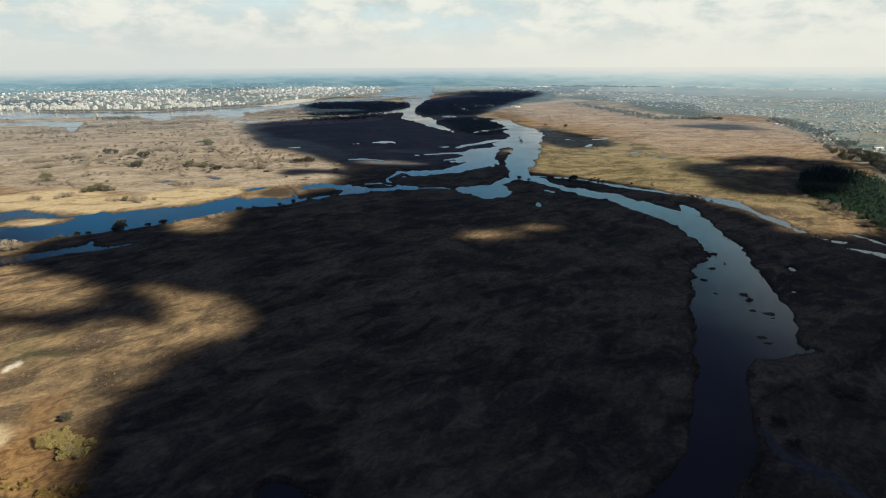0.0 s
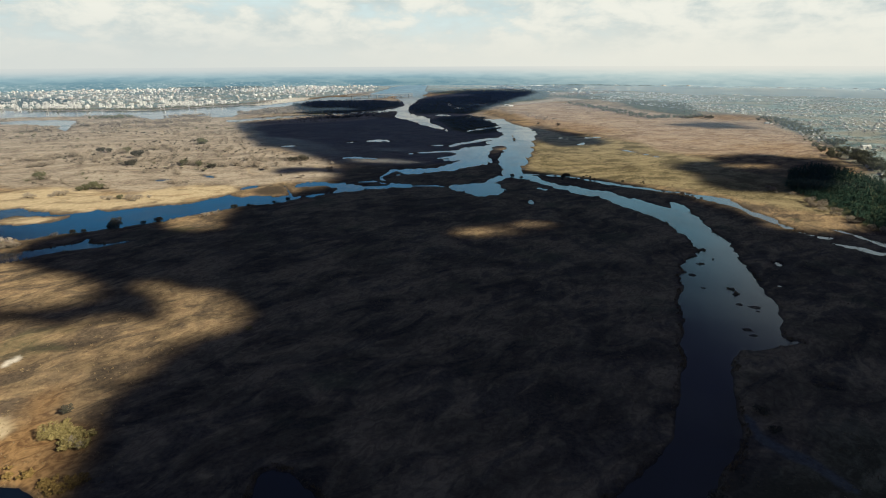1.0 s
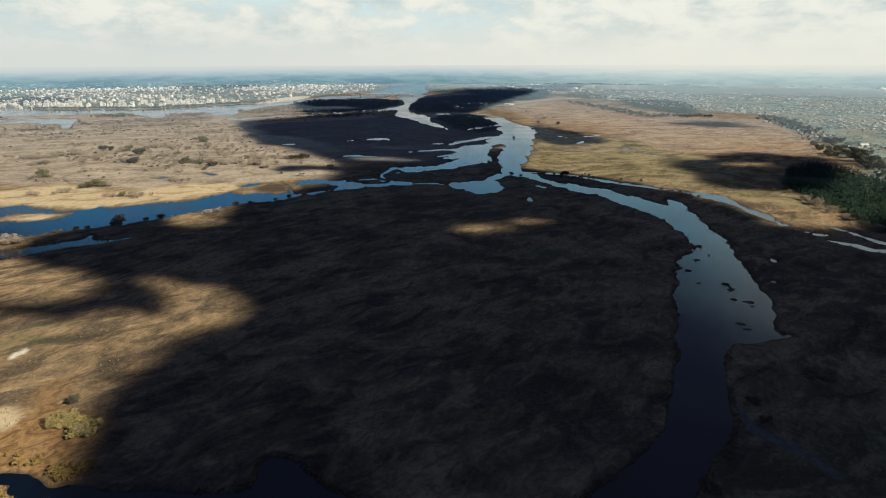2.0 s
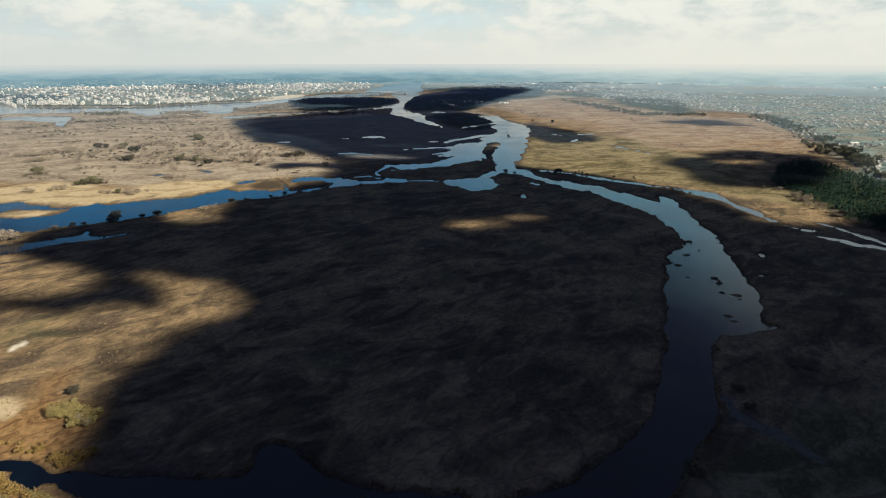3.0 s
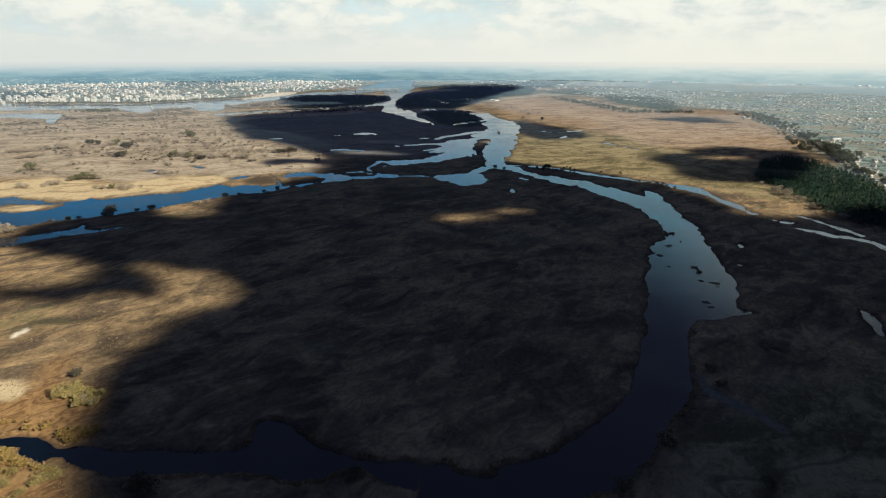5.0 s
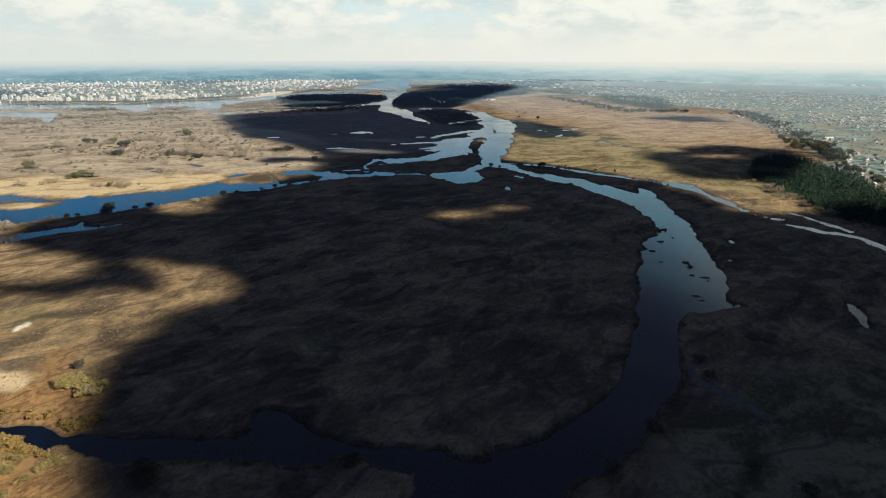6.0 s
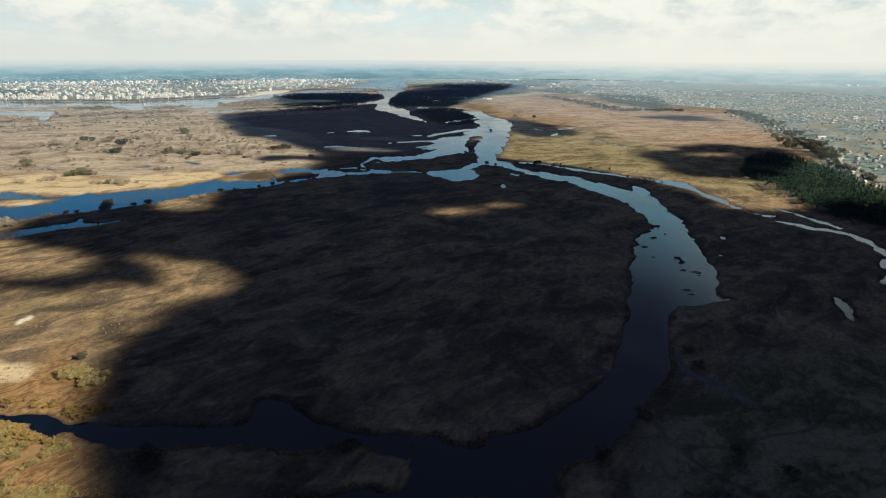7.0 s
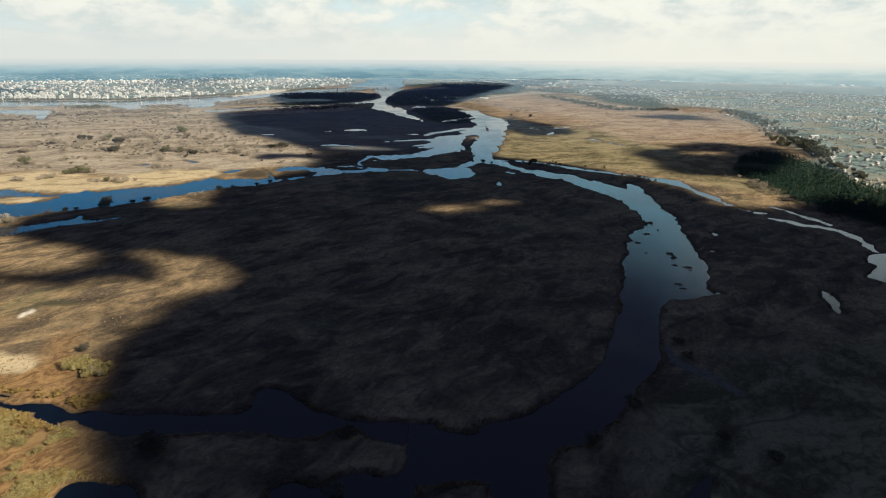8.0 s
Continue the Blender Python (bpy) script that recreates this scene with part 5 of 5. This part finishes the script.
def make_block(kind):
    """A panel-built block of flats: walls, storey bands of windows, roof with parapet and lift houses."""
    root = new("apartment_block")
    tagged(root, ("long four-storey pale grey apartment block on the far river bank", "tall six-storey white apartment block in the far city",
                  "short grey-white apartment block in the far city", "low broad pale public building on the far river bank")[kind], "building", "blocks of the far city")
    x, y, floors, storey = ((10, 4.5, 4, 2.6), (5, 4.5, 6, 2.6), (5, 4.2, 3, 2.6), (9, 6, 2, 3.2))[kind]
    top = floors * storey + 0.8
    part("wall", *box(-x, x, -y, y, -1, top), BLOCK_WALLS, root)
    rim = [box(-x - 0.25, x + 0.25, -y - 0.25, -y + 0.2, top, top + 0.7), box(-x - 0.25, x + 0.25, y - 0.2, y + 0.25, top, top + 0.7),
           box(-x - 0.25, -x + 0.2, -y + 0.2, y - 0.2, top, top + 0.7), box(x - 0.2, x + 0.25, -y + 0.2, y - 0.2, top, top + 0.7)]
    roof = part("roof", *box(-x + 0.2, x - 0.2, -y + 0.2, y - 0.2, top + 0.02, top + 0.25), BITUMEN, root)
    part("parapet", *joined(rim), BLOCK_WALLS, roof)
    for s in (-0.5, 0.5):
        part("lift_house", *box(s * x - 1.6, s * x + 1.6, -1.5, 2, top + 0.25, top + 2.8), BLOCK_WALLS, roof)
    for i in range(floors):
        part("window_band", *box(-x * 0.94, x * 0.94, -y - 0.03, -y + 0.1, i * storey + 1.7, i * storey + 2.55), PANES, root)
    return root


def built_spots(outline, tries, gap, r, dense=None):
    """Scattered plots inside an outline, kept apart, nearest first."""
    x, y = in_patch(outline, tries, r, 3.0)
    if dense is not None:
        keep = r.uniform(0, 1, len(x)) < dense(x, y)
        x, y = x[keep], y[keep]
    order = np.argsort(y)
    x, y = x[order], y[order]
    taken, spots = {}, []
    for px, py in zip(x, y):
        cell = (int(px // gap), int(py // gap))
        if cell in taken:
            continue
        taken[cell] = True
        spots.append((px, py))
    return spots


HOUSE_COLOURS = [(0.88, 0.88, 0.86), (0.62, 0.62, 0.60), (0.40, 0.41, 0.41), (0.30, 0.30, 0.30), (0.88, 0.88, 0.87), (0.46, 0.40, 0.36)]
FAR_HOUSES = island_material("far_house_walls", HOUSE_COLOURS)
FAR_BLOCKS = island_material("far_block_walls", [(0.84, 0.83, 0.80), (0.70, 0.60, 0.52), (0.86, 0.86, 0.84), (0.50, 0.50, 0.49), (0.66, 0.64, 0.61), (0.36, 0.36, 0.36)])


def village():
    r = np.random.default_rng(301)
    outline = COVER["town"][0][0]
    clear = lambda x, y: smooth_step(-0.35, 0.25, fbm(x, y, 180, 3, 95)) * (x < 0.95 * (y + 90)) * (inside_by(WOODS[0][0], x, y) < -6) * (1 - 0.8 * smooth_step(2600, 3500, np.hypot(x, y)))
    spots = built_spots(outline, 90000, 25.0, r, dense=clear)
    sources = [make_house(i) for i in range(3)]
    street = radians(24)
    for px, py in spots[:290]:
        m = pose(px, py, 0.55, 0, 0, math.degrees(street) + 90 * int(r.integers(2)) + r.normal() * 7)
        copy_thing(sources[int(r.integers(3))], m)
    for s in sources:
        for o in (*s.children_recursive, s):
            bpy.data.objects.remove(o)
    rest = np.array(spots[290:])
    pts, faces = joined([box(-1, 1, -0.8, 0.8, -0.1, 0.55), gable(1, 0.8, 0.55, 1.0, 0.1, 0.03)])
    tris = [t for f in faces for t in ((f[0], f[i], f[i + 1]) for i in range(1, len(f) - 1))]
    k = r.uniform(1.9, 3.8, len(rest)) * (1 + 0.25 * smooth_step(1800, 3500, rest[:, 1]))
    table = np.stack([rest[:, 0], rest[:, 1], 0.4 + 0 * k, k, k * 0.95, street + 1.57 * r.integers(0, 2, len(k)) + r.normal(0, 0.1, len(k))], 1)
    spread_copies("far_village", np.array([tuple(p) for p in pts]), np.array(tris), table, FAR_HOUSES, "distant village houses with pale walls and mixed roofs", "houses")
    # the town's far edge
    fx, fy = in_patch(FAR_EDGE, 1500, r, 10.0)
    k = r.uniform(4.5, 8.0, len(fx)) * (1 + 0.9 * (r.uniform(0, 1, len(fx)) < 0.2))
    table = np.stack([fx, fy, 0.4 + 0 * k, k, k * 0.75, street + 1.57 * r.integers(0, 2, len(k)) + r.normal(0, 0.1, len(k))], 1)
    spread_copies("far_village", np.array([tuple(p) for p in pts]), np.array(tris), table, FAR_HOUSES, "scattered pale houses at the hazy far edge of the town", "houses")
    fx, fy = in_patch(FAR_EDGE, 9000, r, 10.0)
    belt = fbm(fx * 0.6, fy, 260, 3, 108) > 0.12
    fx, fy = fx[belt], fy[belt]
    h = r.uniform(7, 14, len(fx))
    table = np.stack([fx, fy, 0.2 + 0 * h, h * r.uniform(1.6, 3.6, len(fx)), h, r.uniform(0, 6.28, len(fx))], 1)
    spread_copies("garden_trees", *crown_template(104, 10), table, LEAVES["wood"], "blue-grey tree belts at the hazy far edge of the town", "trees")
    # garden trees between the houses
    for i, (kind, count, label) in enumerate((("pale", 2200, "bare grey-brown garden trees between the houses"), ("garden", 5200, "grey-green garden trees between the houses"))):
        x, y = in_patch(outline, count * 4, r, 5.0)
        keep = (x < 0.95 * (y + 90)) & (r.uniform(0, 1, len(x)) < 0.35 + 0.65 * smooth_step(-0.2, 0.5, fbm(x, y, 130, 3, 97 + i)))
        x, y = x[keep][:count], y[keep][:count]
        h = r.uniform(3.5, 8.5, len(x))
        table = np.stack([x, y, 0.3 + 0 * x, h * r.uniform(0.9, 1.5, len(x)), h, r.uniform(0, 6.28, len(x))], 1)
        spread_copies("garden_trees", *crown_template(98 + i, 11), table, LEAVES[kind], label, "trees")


def city():
    r = np.random.default_rng(401)
    outline = COVER["town"][1][0]
    heart = lambda x, y: np.clip(0.05 + 0.45 * smooth_step(-0.05, 0.45, fbm(x, y, 300, 3, 96)), 0, 1) * (x > -0.86 * (y + 90))
    spots = built_spots(outline, 90000, 33.0, r, dense=heart)
    sources = [make_block(i) for i in range(4)]
    for px, py in spots[:230]:
        m = pose(px, py, 0.6, 0, 0, 12 + 90 * (r.uniform() < 0.25) + r.normal() * 8)
        kind = int(r.choice(4, p=(0.22, 0.20, 0.44, 0.14)))
        ob = copy_thing(sources[kind], m)
    for s in sources:
        for o in (*s.children_recursive, s):
            bpy.data.objects.remove(o)
    rest = np.array(spots[230:])
    p, f = box(-1, 1, -0.35, 0.35, 0, 1)
    wide = r.uniform(3.5, 9.0, len(rest))
    table = np.stack([rest[:, 0], rest[:, 1], 0 * wide, wide, r.choice([3, 3.5, 4, 5, 7, 12], len(wide)), 0.2 + 1.57 * (r.uniform(0, 1, len(wide)) < 0.3) + r.normal(0, 0.15, len(wide))], 1)
    spread_copies("far_city", np.array(p, float), np.array(f), table, FAR_BLOCKS, "distant pale apartment blocks of the city beyond the river", "buildings")
    x, y = in_patch(outline, 16000, r, 5.0)
    keep = x > -0.86 * (y + 90)
    x, y = x[keep][:5200], y[keep][:5200]
    h = r.uniform(5, 11, len(x))
    table = np.stack([x, y, 0 * x, h * r.uniform(1.0, 1.8, len(x)), h, r.uniform(0, 6.28, len(x))], 1)
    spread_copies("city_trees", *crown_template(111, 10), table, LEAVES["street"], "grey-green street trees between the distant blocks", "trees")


def bridge():
    (x0, y0), (x1, y1) = BRIDGE
    long, turn = math.hypot(x1 - x0, y1 - y0), math.atan2(y1 - y0, x1 - x0)
    root = tagged(new("road_bridge"), "long grey concrete road bridge on piers over the far river", "bridge")
    root.matrix_world = pose(x0, y0, 0, 0, 0, math.degrees(turn))
    part("deck", *box(0, long, -6, 6, 9.2, 10.4), CONCRETE, root)
    for side in (-5.8, 5.6):
        part("parapet", *box(0, long, side, side + 0.2, 10.4, 11.4), CONCRETE, root)
        part("girder", *box(0, long, side * 0.6 - 0.5, side * 0.6 + 0.5, 7.4, 9.2), CONCRETE, root)
    count = 8
    for i in range(count):
        at = long * (i + 0.5) / count
        pier = part("pier", *box(at - 1.6, at + 1.6, -4, 4, -2, 7.4), CONCRETE, root)
        part("footing", *box(at - 3, at + 3, -6, 6, -2, 1.2), CONCRETE, pier)


def sheds():
    """Long white sheds at the village's far edge."""
    r = np.random.default_rng(501)
    root = tagged(new("storage_shed"), "long white storage shed at the far edge of the village", "shed", "white sheds")
    wall_pts, wall_faces = box(-10, 10, -5, 5, -0.5, 4)
    part("wall", wall_pts, wall_faces, BLOCK_WALLS, root)
    part("roof", *gable(10, 5, 4, 5.8, 0.5, 0.2), WHITE_SHEET, root)
    part("door", *box(-2, 2, -5.06, -4.9, 0, 3.2), PANES, root)
    for x, y in SHEDS:
        copy_thing(root, pose(x, y, 0.5, 0, 0, 10 + r.normal() * 12))
    for o in (*root.children, root):
        bpy.data.objects.remove(o)


village()
sheds()
city()
bridge()
